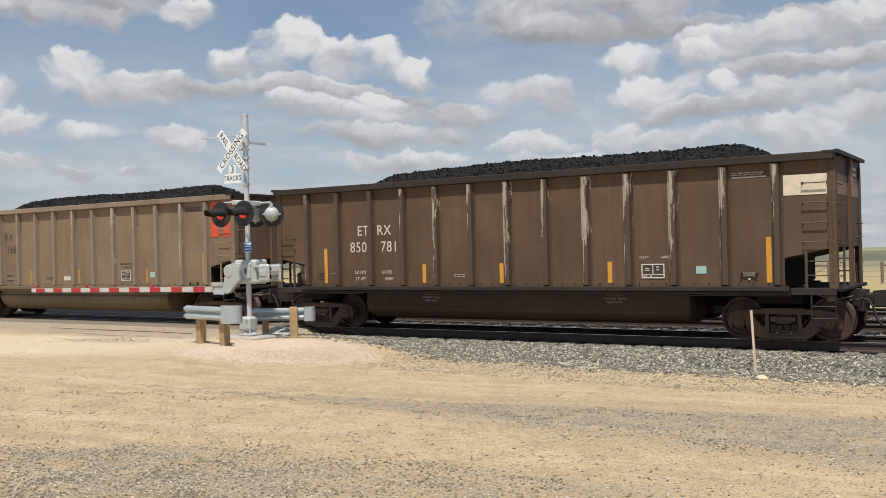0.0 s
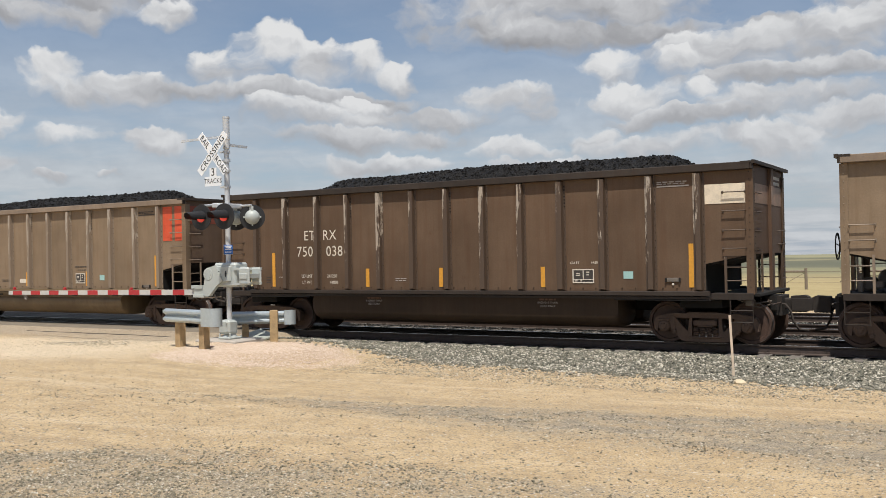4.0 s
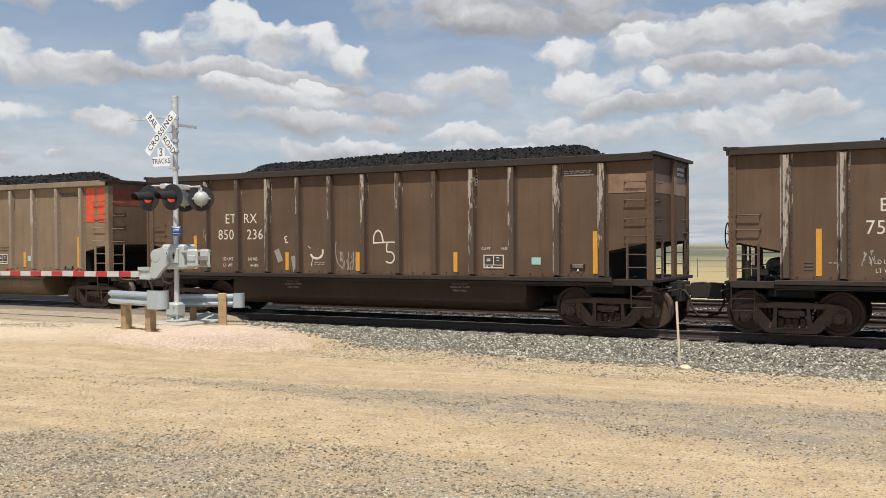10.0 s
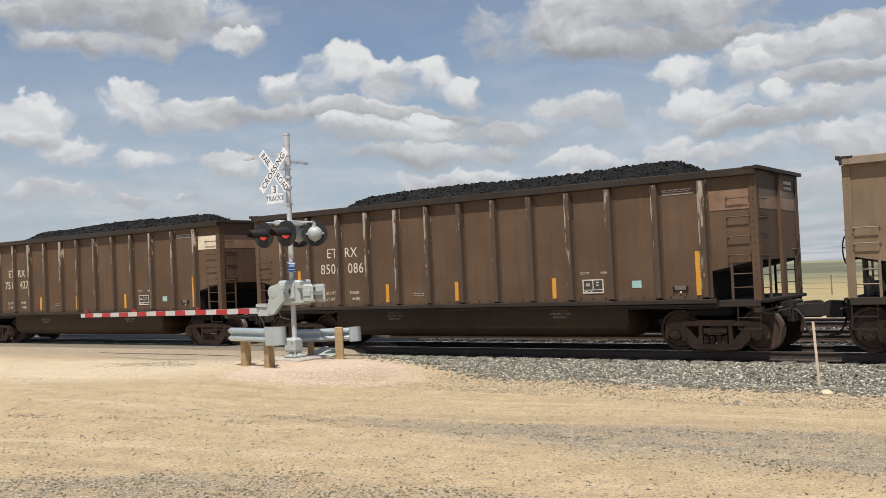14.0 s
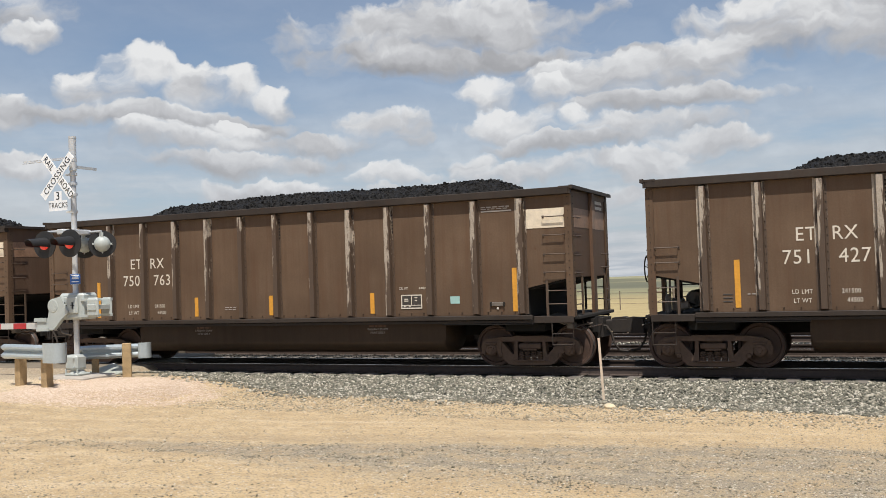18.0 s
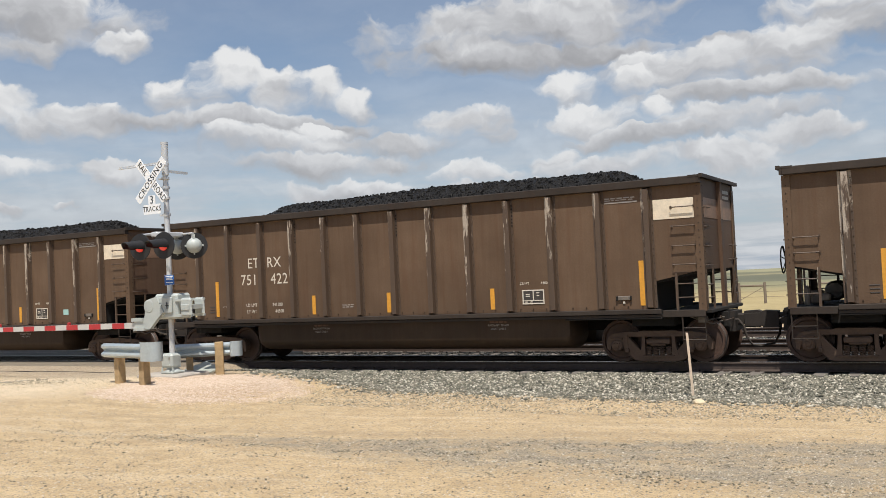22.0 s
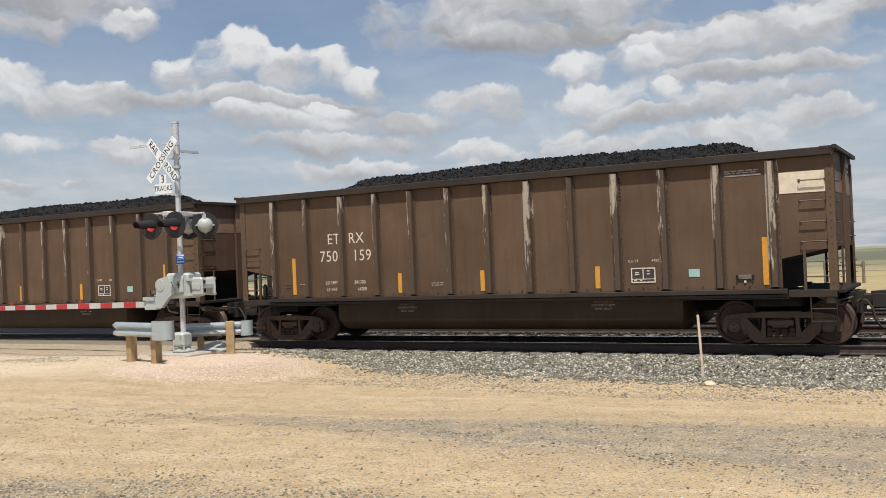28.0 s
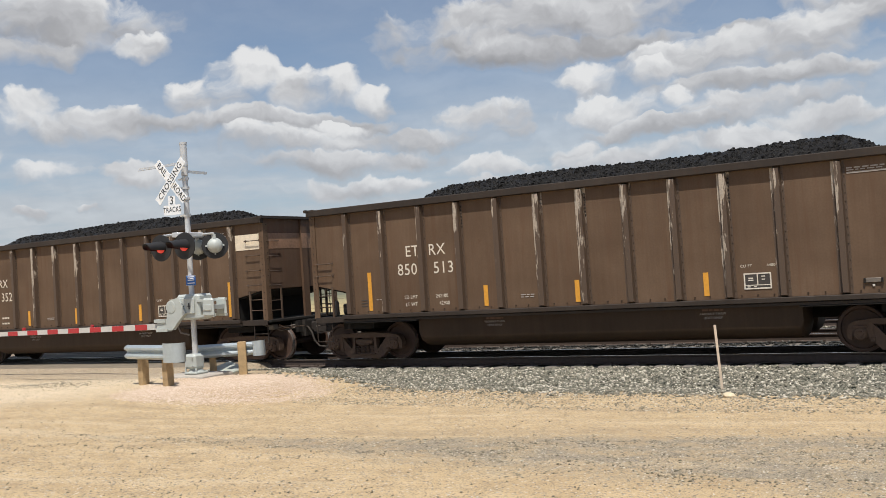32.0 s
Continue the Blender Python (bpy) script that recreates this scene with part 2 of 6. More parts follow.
def plain(name, colour, rough=0.6, metal=0.0, vary=0.25, scale=6.0, relief=0.0):
    """Paint, metal or wood with stains on two scales."""
    m, tree, b = material(name, rough, metal)
    at = coords(tree)
    a = noise_node(tree, at, scale, 6.0, 0.6)
    c = noise_node(tree, at, scale * 7, 3.0, 0.6)
    f = math_node(tree, "ADD", math_node(tree, "MULTIPLY", a, 0.65), math_node(tree, "MULTIPLY", c, 0.35))
    lo = tuple(v * (1 - vary) for v in colour)
    hi = tuple(min(1, v * (1 + vary)) for v in colour)
    link(tree, ramp(tree, f, [(0.3, lo), (0.7, hi)]), b.inputs["Base Color"])
    link(tree, math_node(tree, "MULTIPLY_ADD", a, 0.2, rough - 0.1, clamp=True), b.inputs["Roughness"])
    if relief:
        bump(tree, b, c, relief)
    return m


def car_paint(name, colour, dust, rust, rough=0.62):
    """Weathered freight-car paint: fine dust, streaks running down and rust spots. z is the height on the car."""
    m, tree, b = material(name, rough)
    b.inputs["Specular IOR Level"].default_value = 0.28
    at = coords(tree)
    info = node(tree, "ShaderNodeObjectInfo").outputs["Random"]
    shift = node(tree, "ShaderNodeVectorMath", operation="ADD")
    off = node(tree, "ShaderNodeCombineXYZ")
    link(tree, math_node(tree, "MULTIPLY", info, 37.0), off.inputs[0])
    link(tree, at, shift.inputs[0])
    link(tree, off.outputs[0], shift.inputs[1])
    at = shift.outputs[0]
    cloud = noise_node(tree, at, 0.9, 5.0, 0.6)
    fine = noise_node(tree, at, 26.0, 4.0, 0.65)
    stretch = node(tree, "ShaderNodeMapping")
    stretch.inputs["Scale"].default_value = (9.0, 9.0, 0.5)
    link(tree, at, stretch.inputs[0])
    streak = noise_node(tree, stretch.outputs[0], 1.0, 5.0, 0.6)
    f = math_node(tree, "ADD", math_node(tree, "MULTIPLY", cloud, 0.5), math_node(tree, "MULTIPLY", streak, 0.5))
    base = mix_rgb(tree, ramp(tree, f, [(0.35, 0.0), (0.68, 0.75)]), colour, dust)
    base = mix_rgb(tree, ramp(tree, fine, [(0.3, 0.25), (0.6, 0.0)]), base, tuple(v * 0.6 for v in colour))
    spots = noise_node(tree, at, 3.2, 8.0, 0.7)
    base = mix_rgb(tree, ramp(tree, spots, [(0.62, 0.0), (0.70, 0.55)]), base, rust)
    # rusty runs and broad sooty or dusty fields
    runs = node(tree, "ShaderNodeMapping")
    runs.inputs["Scale"].default_value = (3.2, 3.2, 0.22)
    link(tree, at, runs.inputs[0])
    run = noise_node(tree, runs.outputs[0], 1.6, 7.0, 0.66)
    base = mix_rgb(tree, ramp(tree, run, [(0.50, 0.0), (0.66, 0.62)]), base, tuple(0.55 * c + 0.45 * r for c, r in zip(colour, rust)))
    broad = noise_node(tree, at, 0.45, 4.0, 0.6)
    base = mix_rgb(tree, 1.0, base, ramp(tree, broad, [(0.30, 0.80), (0.70, 1.16)]), "MULTIPLY")
    link(tree, base, b.inputs["Base Color"])
    link(tree, math_node(tree, "MULTIPLY_ADD", cloud, 0.25, rough - 0.12, clamp=True), b.inputs["Roughness"])
    bump(tree, b, math_node(tree, "ADD", fine, math_node(tree, "MULTIPLY", cloud, 2.0)), 0.12, 0.02)
    return m


def worn_post(name, colour, bare):
    """Post caps with paint scraped off in long flakes."""
    m, tree, b = material(name, 0.55)
    at = coords(tree)
    info = node(tree, "ShaderNodeObjectInfo").outputs["Random"]
    off = node(tree, "ShaderNodeCombineXYZ")
    link(tree, math_node(tree, "MULTIPLY", info, 61.0), off.inputs[0])
    link(tree, math_node(tree, "MULTIPLY", info, 23.0), off.inputs[2])
    add = node(tree, "ShaderNodeVectorMath", operation="ADD")
    link(tree, at, add.inputs[0])
    link(tree, off.outputs[0], add.inputs[1])
    stretch = node(tree, "ShaderNodeMapping")
    stretch.inputs["Scale"].default_value = (10.0, 4.0, 1.5)
    link(tree, add.outputs[0], stretch.inputs[0])
    flakes = noise_node(tree, stretch.outputs[0], 1.3, 8.0, 0.65)
    fine = noise_node(tree, add.outputs[0], 30.0, 3.0, 0.6)
    high = node(tree, "ShaderNodeSeparateXYZ")
    link(tree, at, high.inputs[0])
    more = math_node(tree, "MULTIPLY_ADD", high.outputs[2], 0.10, math_node(tree, "MULTIPLY_ADD", info, 0.20, -0.385))
    aside = math_node(tree, "MINIMUM", math_node(tree, "MAXIMUM", high.outputs[0], -0.06), 0.06)
    more = math_node(tree, "MULTIPLY_ADD", aside, -1.4, more)
    flakes = math_node(tree, "ADD", flakes, more)
    base = mix_rgb(tree, ramp(tree, flakes, [(0.56, 0.0), (0.61, 0.9)]), colour, bare)
    base = mix_rgb(tree, ramp(tree, fine, [(0.3, 0.3), (0.6, 0.0)]), base, tuple(v * 0.5 for v in colour))
    link(tree, base, b.inputs["Base Color"])
    bump(tree, b, flakes, 0.2, 0.005)
    return m


BROWN = car_paint("brown_car_paint", (0.116, 0.071, 0.042), (0.15, 0.100, 0.064), (0.10, 0.043, 0.021))
CHORD = car_paint("grey_brown_chord_paint", (0.036, 0.027, 0.021), (0.056, 0.044, 0.035), (0.05, 0.028, 0.018))
BROWN_END = car_paint("sooty_end_paint", (0.118, 0.070, 0.044), (0.150, 0.094, 0.062), (0.12, 0.05, 0.028))
TAN_END = car_paint("sooty_tan_end_paint", (0.150, 0.098, 0.066), (0.19, 0.130, 0.088), (0.13, 0.06, 0.035))
# the car brown made darker, with the underbody's shade in its colour
BROWN_DARK = car_paint("shade_darkened_brown_paint", (0.046, 0.028, 0.016), (0.072, 0.046, 0.028), (0.05, 0.022, 0.011))
TAN = car_paint("tan_aluminium_paint", (0.220, 0.156, 0.097), (0.275, 0.202, 0.134), (0.16, 0.09, 0.045), 0.55)
TAN_CHORD = car_paint("pale_tan_chord_paint", (0.24, 0.18, 0.13), (0.30, 0.235, 0.175), (0.17, 0.11, 0.07), 0.55)
TAN_DARK = car_paint("tan_tub_paint", (0.17, 0.118, 0.065), (0.22, 0.16, 0.09), (0.11, 0.07, 0.04), 0.5)
BROWN_POST = worn_post("brown_post_paint", (0.088, 0.057, 0.037), (0.46, 0.39, 0.31))
TAN_POST = worn_post("tan_post_paint", (0.25, 0.19, 0.135), (0.42, 0.36, 0.29))
TRUCK = plain("grimy_cast_steel", (0.105, 0.064, 0.041), 0.75, 0.0, 0.45, 5.0, 0.3)
WHEEL = plain("rusty_wheel_steel", (0.074, 0.042, 0.029), 0.65, 0.1, 0.4, 8.0, 0.2)
TREAD = plain("polished_wheel_rim", (0.35, 0.31, 0.28), 0.4, 0.8, 0.2)
COUPLER = plain("cast_coupler_steel", (0.026, 0.020, 0.016), 0.8, 0.0, 0.4, 12.0, 0.3)
HOSE = plain("dusty_rubber_hose", (0.050, 0.040, 0.032), 0.8)
YELLOW = plain("yellow_reflective_tape", (0.66, 0.31, 0.035), 0.5, 0.0, 0.22, 3.0)
WHITE = plain("white_stencil_paint", (0.66, 0.60, 0.50), 0.6, 0.0, 0.18, 20.0)
CREAM = plain("cream_panel_paint", (0.72, 0.62, 0.47), 0.6, 0.0, 0.2, 5.0)
CREAM_WORN = plain("rust_stained_cream_paint", (0.24, 0.145, 0.09), 0.65, 0.0, 0.35, 3.0)
CREAM_END = plain("rust_run_cream_paint", (0.29, 0.17, 0.105), 0.5, 0.0, 0.42, 2.2)
DARKTEXT = plain("dark_stencil_paint", (0.05, 0.042, 0.036), 0.6)
RED = plain("red_panel_paint", (0.62, 0.085, 0.032), 0.55, 0.0, 0.15)
RED_SOOTY = plain("sooty_red_paint", (0.25, 0.062, 0.036), 0.65, 0.0, 0.3, 3.0)
GREEN = plain("green_sticker", (0.34, 0.54, 0.50), 0.5, 0.0, 0.1)
YELLOW_FADED = plain("faded_reflective_tape", (0.40, 0.215, 0.075), 0.6, 0.0, 0.2)
SWASH = plain("thin_grey_swash_paint", (0.30, 0.275, 0.24), 0.8, 0.0, 0.35, 12.0)
CHALK = plain("chalk_scrawl", (0.38, 0.34, 0.30), 0.9, 0.0, 0.2)
FADED = plain("faded_red_stencil", (0.16, 0.085, 0.055), 0.8)
GREY_PART = plain("dusty_grey_equipment", (0.17, 0.145, 0.12), 0.6, 0.2, 0.3)
GALV = plain("galvanised_steel", (0.60, 0.61, 0.61), 0.45, 0.35, 0.15, 4.0)
GALV_PALE = plain("painted_silver_steel", (0.43, 0.46, 0.435), 0.5, 0.05, 0.10, 5.0)
RAILGUARD = plain("galvanised_guardrail", (0.46, 0.52, 0.54), 0.38, 0.45, 0.15, 3.0)
TIMBER = plain("weathered_yellow_timber", (0.40, 0.28, 0.145), 0.85, 0.0, 0.35, 7.0, 0.4)
LATH = plain("pale_lath_wood", (0.62, 0.50, 0.38), 0.85, 0.0, 0.15)
SIGN_WHITE = plain("white_sign_sheeting", (0.80, 0.82, 0.83), 0.45, 0.0, 0.05)
SIGN_BLACK = plain("black_sign_lettering", (0.02, 0.02, 0.02), 0.5)
SIGN_BLUE = plain("blue_sign_sheeting", (0.03, 0.13, 0.42), 0.5, 0.0, 0.1)
LAMP_BLACK = plain("matt_black_lamp_paint", (0.018, 0.018, 0.019), 0.6)
RED_TAPE = plain("red_reflective_tape", (0.40, 0.026, 0.03), 0.45, 0.0, 0.1)
WHITE_TAPE = plain("white_reflective_tape", (0.50, 0.49, 0.46), 0.45, 0.0, 0.08)
CONCRETE = plain("pale_concrete", (0.42, 0.38, 0.33), 0.9, 0.0, 0.2, 5.0, 0.3)
RAIL_SIDE = plain("rusty_rail_steel", (0.07, 0.05, 0.04), 0.75, 0.1, 0.35, 10.0, 0.2)
RAIL_TOP = plain("polished_rail_head", (0.5, 0.49, 0.48), 0.25, 0.95, 0.08)
DUSTY_PANEL = plain("dusty_crossing_panel", (0.20, 0.165, 0.12), 0.95, 0.0, 0.25, 3.0, 0.3)
# near black: the deep shade under and behind parts is put into the colour
SHADE_BLACK = plain("shade_black_underframe", (0.013, 0.011, 0.009), 1.0, 0.0, 0.4, 8.0)
TIE = plain("concrete_tie", (0.17, 0.15, 0.128), 0.9, 0.0, 0.2, 8.0, 0.3)
TANK_WHITE = plain("white_tank_paint", (0.78, 0.78, 0.76), 0.5, 0.0, 0.05)
GREY_WOOD = plain("grey_fence_wood", (0.2, 0.16, 0.12), 0.9, 0.0, 0.3, 5.0, 0.3)

glow, tree, b = material("red_signal_lens", 0.25)
b.inputs["Base Color"].default_value = (0.5, 0.02, 0.02, 1)
b.inputs["Emission Color"].default_value = (1.0, 0.08, 0.05, 1)
b.inputs["Emission Strength"].default_value = 0.35
LENS_RED = glow


def stones(name, colours, scale_hint=1.0, rough=0.9):
    """Crushed stone whose pieces differ in tone."""
    m, tree, b = material(name, rough)
    rnd = node(tree, "ShaderNodeNewGeometry").outputs["Random Per Island"]
    n = len(colours)
    base = ramp(tree, rnd, [(i / (n - 1), c) for i, c in enumerate(colours)])
    fine = noise_node(tree, coords(tree), 60.0 * scale_hint, 3.0, 0.6)
    base = mix_rgb(tree, 0.35, base, ramp(tree, fine, [(0.3, tuple(0.5 * v for v in colours[0])), (0.7, colours[-2])]))
    link(tree, base, b.inputs["Base Color"])
    bump(tree, b, fine, 0.3, 0.01)
    return m


BALLAST = stones("grey_ballast", [(0.055, 0.055, 0.043), (0.115, 0.116, 0.090), (0.185, 0.180, 0.140), (0.31, 0.28, 0.21), (0.82, 0.76, 0.63)])
# coal-dusted stone, with the train's shadow also darkening its colours
DUSTED_SHADED = stones("coal_dusted_ballast", [(0.012, 0.012, 0.011), (0.022, 0.021, 0.019), (0.040, 0.038, 0.033), (0.075, 0.07, 0.06), (0.20, 0.185, 0.16)])
PINK = stones("pink_crushed_stone", [(0.42, 0.30, 0.20), (0.56, 0.42, 0.30), (0.64, 0.49, 0.36), (0.72, 0.57, 0.44), (0.84, 0.74, 0.62)])
PEBBLE = stones("road_pebbles", [(0.085, 0.077, 0.056), (0.165, 0.148, 0.105), (0.26, 0.225, 0.155), (0.44, 0.37, 0.255), (0.90, 0.83, 0.70)])


def coal_material():
    m, tree, b = material("loose_coal", 0.5)
    at = coords(tree)
    a = noise_node(tree, at, 16.0, 8.0, 0.7)
    v = node(tree, "ShaderNodeTexVoronoi")
    v.inputs["Scale"].default_value = 13.0
    link(tree, at, v.inputs["Vector"])
    link(tree, ramp(tree, a, [(0.3, (0.004, 0.0037, 0.0034)), (0.75, (0.024, 0.0215, 0.019))]), b.inputs["Base Color"])
    b.inputs["Specular IOR Level"].default_value = 0.22
    bump(tree, b, math_node(tree, "ADD", v.outputs["Distance"], a), 0.9, 0.06)
    return m


COAL = coal_material()


def ground_material():
    """Tan compacted dirt with gravelly grey wheel lanes, grass beyond the yard, tied to the plan in metres."""
    m, tree, b = material("dirt_and_prairie", 0.95)
    at = node(tree, "ShaderNodeNewGeometry").outputs["Position"]
    sep = node(tree, "ShaderNodeSeparateXYZ")
    link(tree, at, sep.inputs[0])
    x, y, z = sep.outputs
    wide = noise_node(tree, at, 0.35, 5.0, 0.55)
    mid = noise_node(tree, at, 2.2, 6.0, 0.6)
    fine = noise_node(tree, at, 28.0, 5.0, 0.7)
    grit = noise_node(tree, at, 85.0, 3.0, 0.7)
    dirt = ramp(tree, math_node(tree, "ADD", math_node(tree, "MULTIPLY", mid, 0.6), math_node(tree, "MULTIPLY", fine, 0.4)),
                [(0.3, (0.385, 0.268, 0.140)), (0.5, (0.515, 0.375, 0.205)), (0.72, (0.665, 0.505, 0.295))])
    grey = ramp(tree, math_node(tree, "ADD", math_node(tree, "MULTIPLY", grit, 0.6), math_node(tree, "MULTIPLY", fine, 0.4)),
                [(0.34, (0.125, 0.105, 0.074)), (0.5, (0.29, 0.24, 0.165)), (0.68, (0.50, 0.42, 0.30))])
    # gravelly ground: a wide patch at the near side and a wedge between two wheel lanes
    warp = math_node(tree, "ADD", math_node(tree, "MULTIPLY_ADD", wide, 2.4, -1.2), math_node(tree, "MULTIPLY_ADD", mid, 1.6, -0.8))
    lane = math_node(tree, "ADD", math_node(tree, "MULTIPLY_ADD", x, -0.25, y), math_node(tree, "MULTIPLY_ADD", wide, 3.0, -1.5))
    brink = math_node(tree, "MINIMUM", math_node(tree, "MULTIPLY_ADD", x, 0.10, 6.95), math_node(tree, "MULTIPLY_ADD", x, 0.98, 13.0))
    near = math_node(tree, "ADD", math_node(tree, "MULTIPLY", math_node(tree, "SUBTRACT", brink, y), 1.7), math_node(tree, "MULTIPLY_ADD", warp, 1.1, 0.35), clamp=True)
    upper = math_node(tree, "MULTIPLY", math_node(tree, "SUBTRACT", math_node(tree, "MULTIPLY_ADD", x, 0.266, 12.9), y), 2.4)
    lower = math_node(tree, "MULTIPLY", math_node(tree, "SUBTRACT", y, math_node(tree, "MULTIPLY_ADD", x, -0.155, 8.0)), 1.1)
    wedge = math_node(tree, "MULTIPLY", math_node(tree, "ADD", upper, math_node(tree, "MULTIPLY", warp, 0.8), clamp=True), math_node(tree, "ADD", lower, math_node(tree, "MULTIPLY", warp, 0.8), clamp=True))
    wedge = math_node(tree, "MULTIPLY", wedge, ramp(tree, mid, [(0.36, 0.18), (0.58, 0.95)]))
    near = math_node(tree, "MULTIPLY", near, ramp(tree, mid, [(0.36, 0.06), (0.60, 0.80)]))
    patch = math_node(tree, "MAXIMUM", near, wedge)
    # ruts and scrapes drawn out along the lanes
    rut = node(tree, "ShaderNodeCombineXYZ")
    link(tree, math_node(tree, "MULTIPLY", x, 0.10), rut.inputs[0])
    link(tree, math_node(tree, "MULTIPLY_ADD", x, -0.33, math_node(tree, "MULTIPLY", y, 1.5)), rut.inputs[1])
    ruts = noise_node(tree, rut.outputs[0], 1.0, 6.0, 0.62)
    dirt = mix_rgb(tree, ramp(tree, ruts, [(0.34, 0.4), (0.46, 0.0)]), dirt, (0.34, 0.25, 0.15))
    dirt = mix_rgb(tree, ramp(tree, ruts, [(0.55, 0.0), (0.66, 0.45)]), dirt, (0.66, 0.53, 0.345))
    # the road over the tracks: pale where it is driven, grey with gravel by the rails
    road = ramp(tree, math_node(tree, "MULTIPLY_ADD", x, -0.1, -1.0, clamp=True), [(0.42, 0.0), (0.75, 1.0)])
    dirt = mix_rgb(tree, math_node(tree, "MULTIPLY", road, ramp(tree, math_node(tree, "MULTIPLY", lane, 0.03, clamp=True), [(0.46, 0.0), (0.52, 0.85), (0.62, 0.7), (0.68, 0.0)])), dirt, (0.72, 0.585, 0.40))
    dirt = mix_rgb(tree, math_node(tree, "MULTIPLY", road, ramp(tree, math_node(tree, "MULTIPLY", y, 0.03, clamp=True), [(0.47, 0.0), (0.52, 0.65)])), dirt, (0.30, 0.25, 0.19))
    base = mix_rgb(tree, patch, dirt, grey)
    # half-buried pebbles, each of its own tone
    for size, most, share in ((24.0, 0.34, 0.76), (46.0, 0.42, 0.60)):
        cells = node(tree, "ShaderNodeTexVoronoi")
        cells.inputs["Scale"].default_value = size
        link(tree, at, cells.inputs["Vector"])
        tone = node(tree, "ShaderNodeSeparateXYZ")
        link(tree, cells.outputs["Color"], tone.inputs[0])
        here = math_node(tree, "GREATER_THAN", math_node(tree, "ADD", tone.outputs[0], math_node(tree, "MULTIPLY", patch, 0.30)), share)
        here = math_node(tree, "MULTIPLY", here, math_node(tree, "LESS_THAN", cells.outputs["Distance"], most))
        pebble = ramp(tree, tone.outputs[1], [(0.0, (0.075, 0.068, 0.056)), (0.45, (0.19, 0.165, 0.125)), (0.80, (0.33, 0.28, 0.21)), (0.90, (0.66, 0.60, 0.50))])
        base = mix_rgb(tree, math_node(tree, "MULTIPLY", here, 0.95), base, pebble)
    specks = noise_node(tree, at, 140.0, 2.0, 0.5)
    base = mix_rgb(tree, ramp(tree, specks, [(0.33, 0.8), (0.41, 0.0)]), base, (0.13, 0.105, 0.08))
    base = mix_rgb(tree, ramp(tree, specks, [(0.62, 0.0), (0.69, 0.75)]), base, (0.62, 0.55, 0.45))
    # prairie beyond the far tracks: dry yellow grass, then greener slopes
    far = math_node(tree, "MULTIPLY_ADD", math_node(tree, "SUBTRACT", wide, 0.5), 10.0, y)
    pat = node(tree, "ShaderNodeMapping")
    pat.inputs["Scale"].default_value = (0.005, 0.005, 0.02)
    link(tree, at, pat.inputs[0])
    field = noise_node(tree, pat.outputs[0], 1.0, 6.0, 0.55)
    straw = ramp(tree, math_node(tree, "ADD", math_node(tree, "MULTIPLY", mid, 0.5), math_node(tree, "MULTIPLY", wide, 0.5)),
                 [(0.3, (0.30, 0.23, 0.10)), (0.7, (0.45, 0.36, 0.18))])
    slope = ramp(tree, field, [(0.32, (0.145, 0.140, 0.080)), (0.5, (0.23, 0.215, 0.115)), (0.62, (0.33, 0.28, 0.15))])
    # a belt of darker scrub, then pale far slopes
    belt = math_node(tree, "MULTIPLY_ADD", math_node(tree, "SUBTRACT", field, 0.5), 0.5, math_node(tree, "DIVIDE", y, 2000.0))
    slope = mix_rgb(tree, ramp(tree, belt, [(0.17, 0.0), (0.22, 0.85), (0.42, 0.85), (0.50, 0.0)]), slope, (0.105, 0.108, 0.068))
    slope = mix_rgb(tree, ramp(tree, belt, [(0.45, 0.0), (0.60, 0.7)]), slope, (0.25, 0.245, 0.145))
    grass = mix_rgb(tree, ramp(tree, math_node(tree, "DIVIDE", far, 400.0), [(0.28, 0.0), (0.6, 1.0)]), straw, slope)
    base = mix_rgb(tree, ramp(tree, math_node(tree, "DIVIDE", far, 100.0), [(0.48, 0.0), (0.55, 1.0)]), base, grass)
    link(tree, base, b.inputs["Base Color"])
    bump(tree, b, math_node(tree, "ADD", math_node(tree, "MULTIPLY", fine, 1.0), math_node(tree, "MULTIPLY", grit, 0.7)), 0.55, 0.02)
    return m


GROUND = ground_material()

# ---- mesh helpers ----
def box(bm, x0, x1, y0, y1, z0, z1):
    v = [bm.verts.new(p) for p in ((x0, y0, z0), (x1, y0, z0), (x1, y1, z0), (x0, y1, z0), (x0, y0, z1), (x1, y0, z1), (x1, y1, z1), (x0, y1, z1))]
    for f in ((3, 2, 1, 0), (4, 5, 6, 7), (0, 1, 5, 4), (1, 2, 6, 5), (2, 3, 7, 6), (3, 0, 4, 7)):
        bm.faces.new([v[i] for i in f])
    return v


def soft_box(bm, x0, x1, y0, y1, z0, z1, r=0.01):
    """A box with chamfered edges."""
    v = box(bm, x0, x1, y0, y1, z0, z1)
    edges = list({e for q in v for e in q.link_edges})
    bmesh.ops.bevel(bm, geom=edges, offset=r, segments=1, affect="EDGES")


def prism(bm, outline, y0, y1):
    """An outline in x, z given depth along y."""
    a = [bm.verts.new((x, y0, z)) for x, z in outline]
    c = [bm.verts.new((x, y1, z)) for x, z in outline]
    n = len(outline)
    bm.faces.new(a)
    bm.faces.new(c[::-1])
    for i in range(n):
        bm.faces.new((a[i], c[i], c[(i + 1) % n], a[(i + 1) % n]))


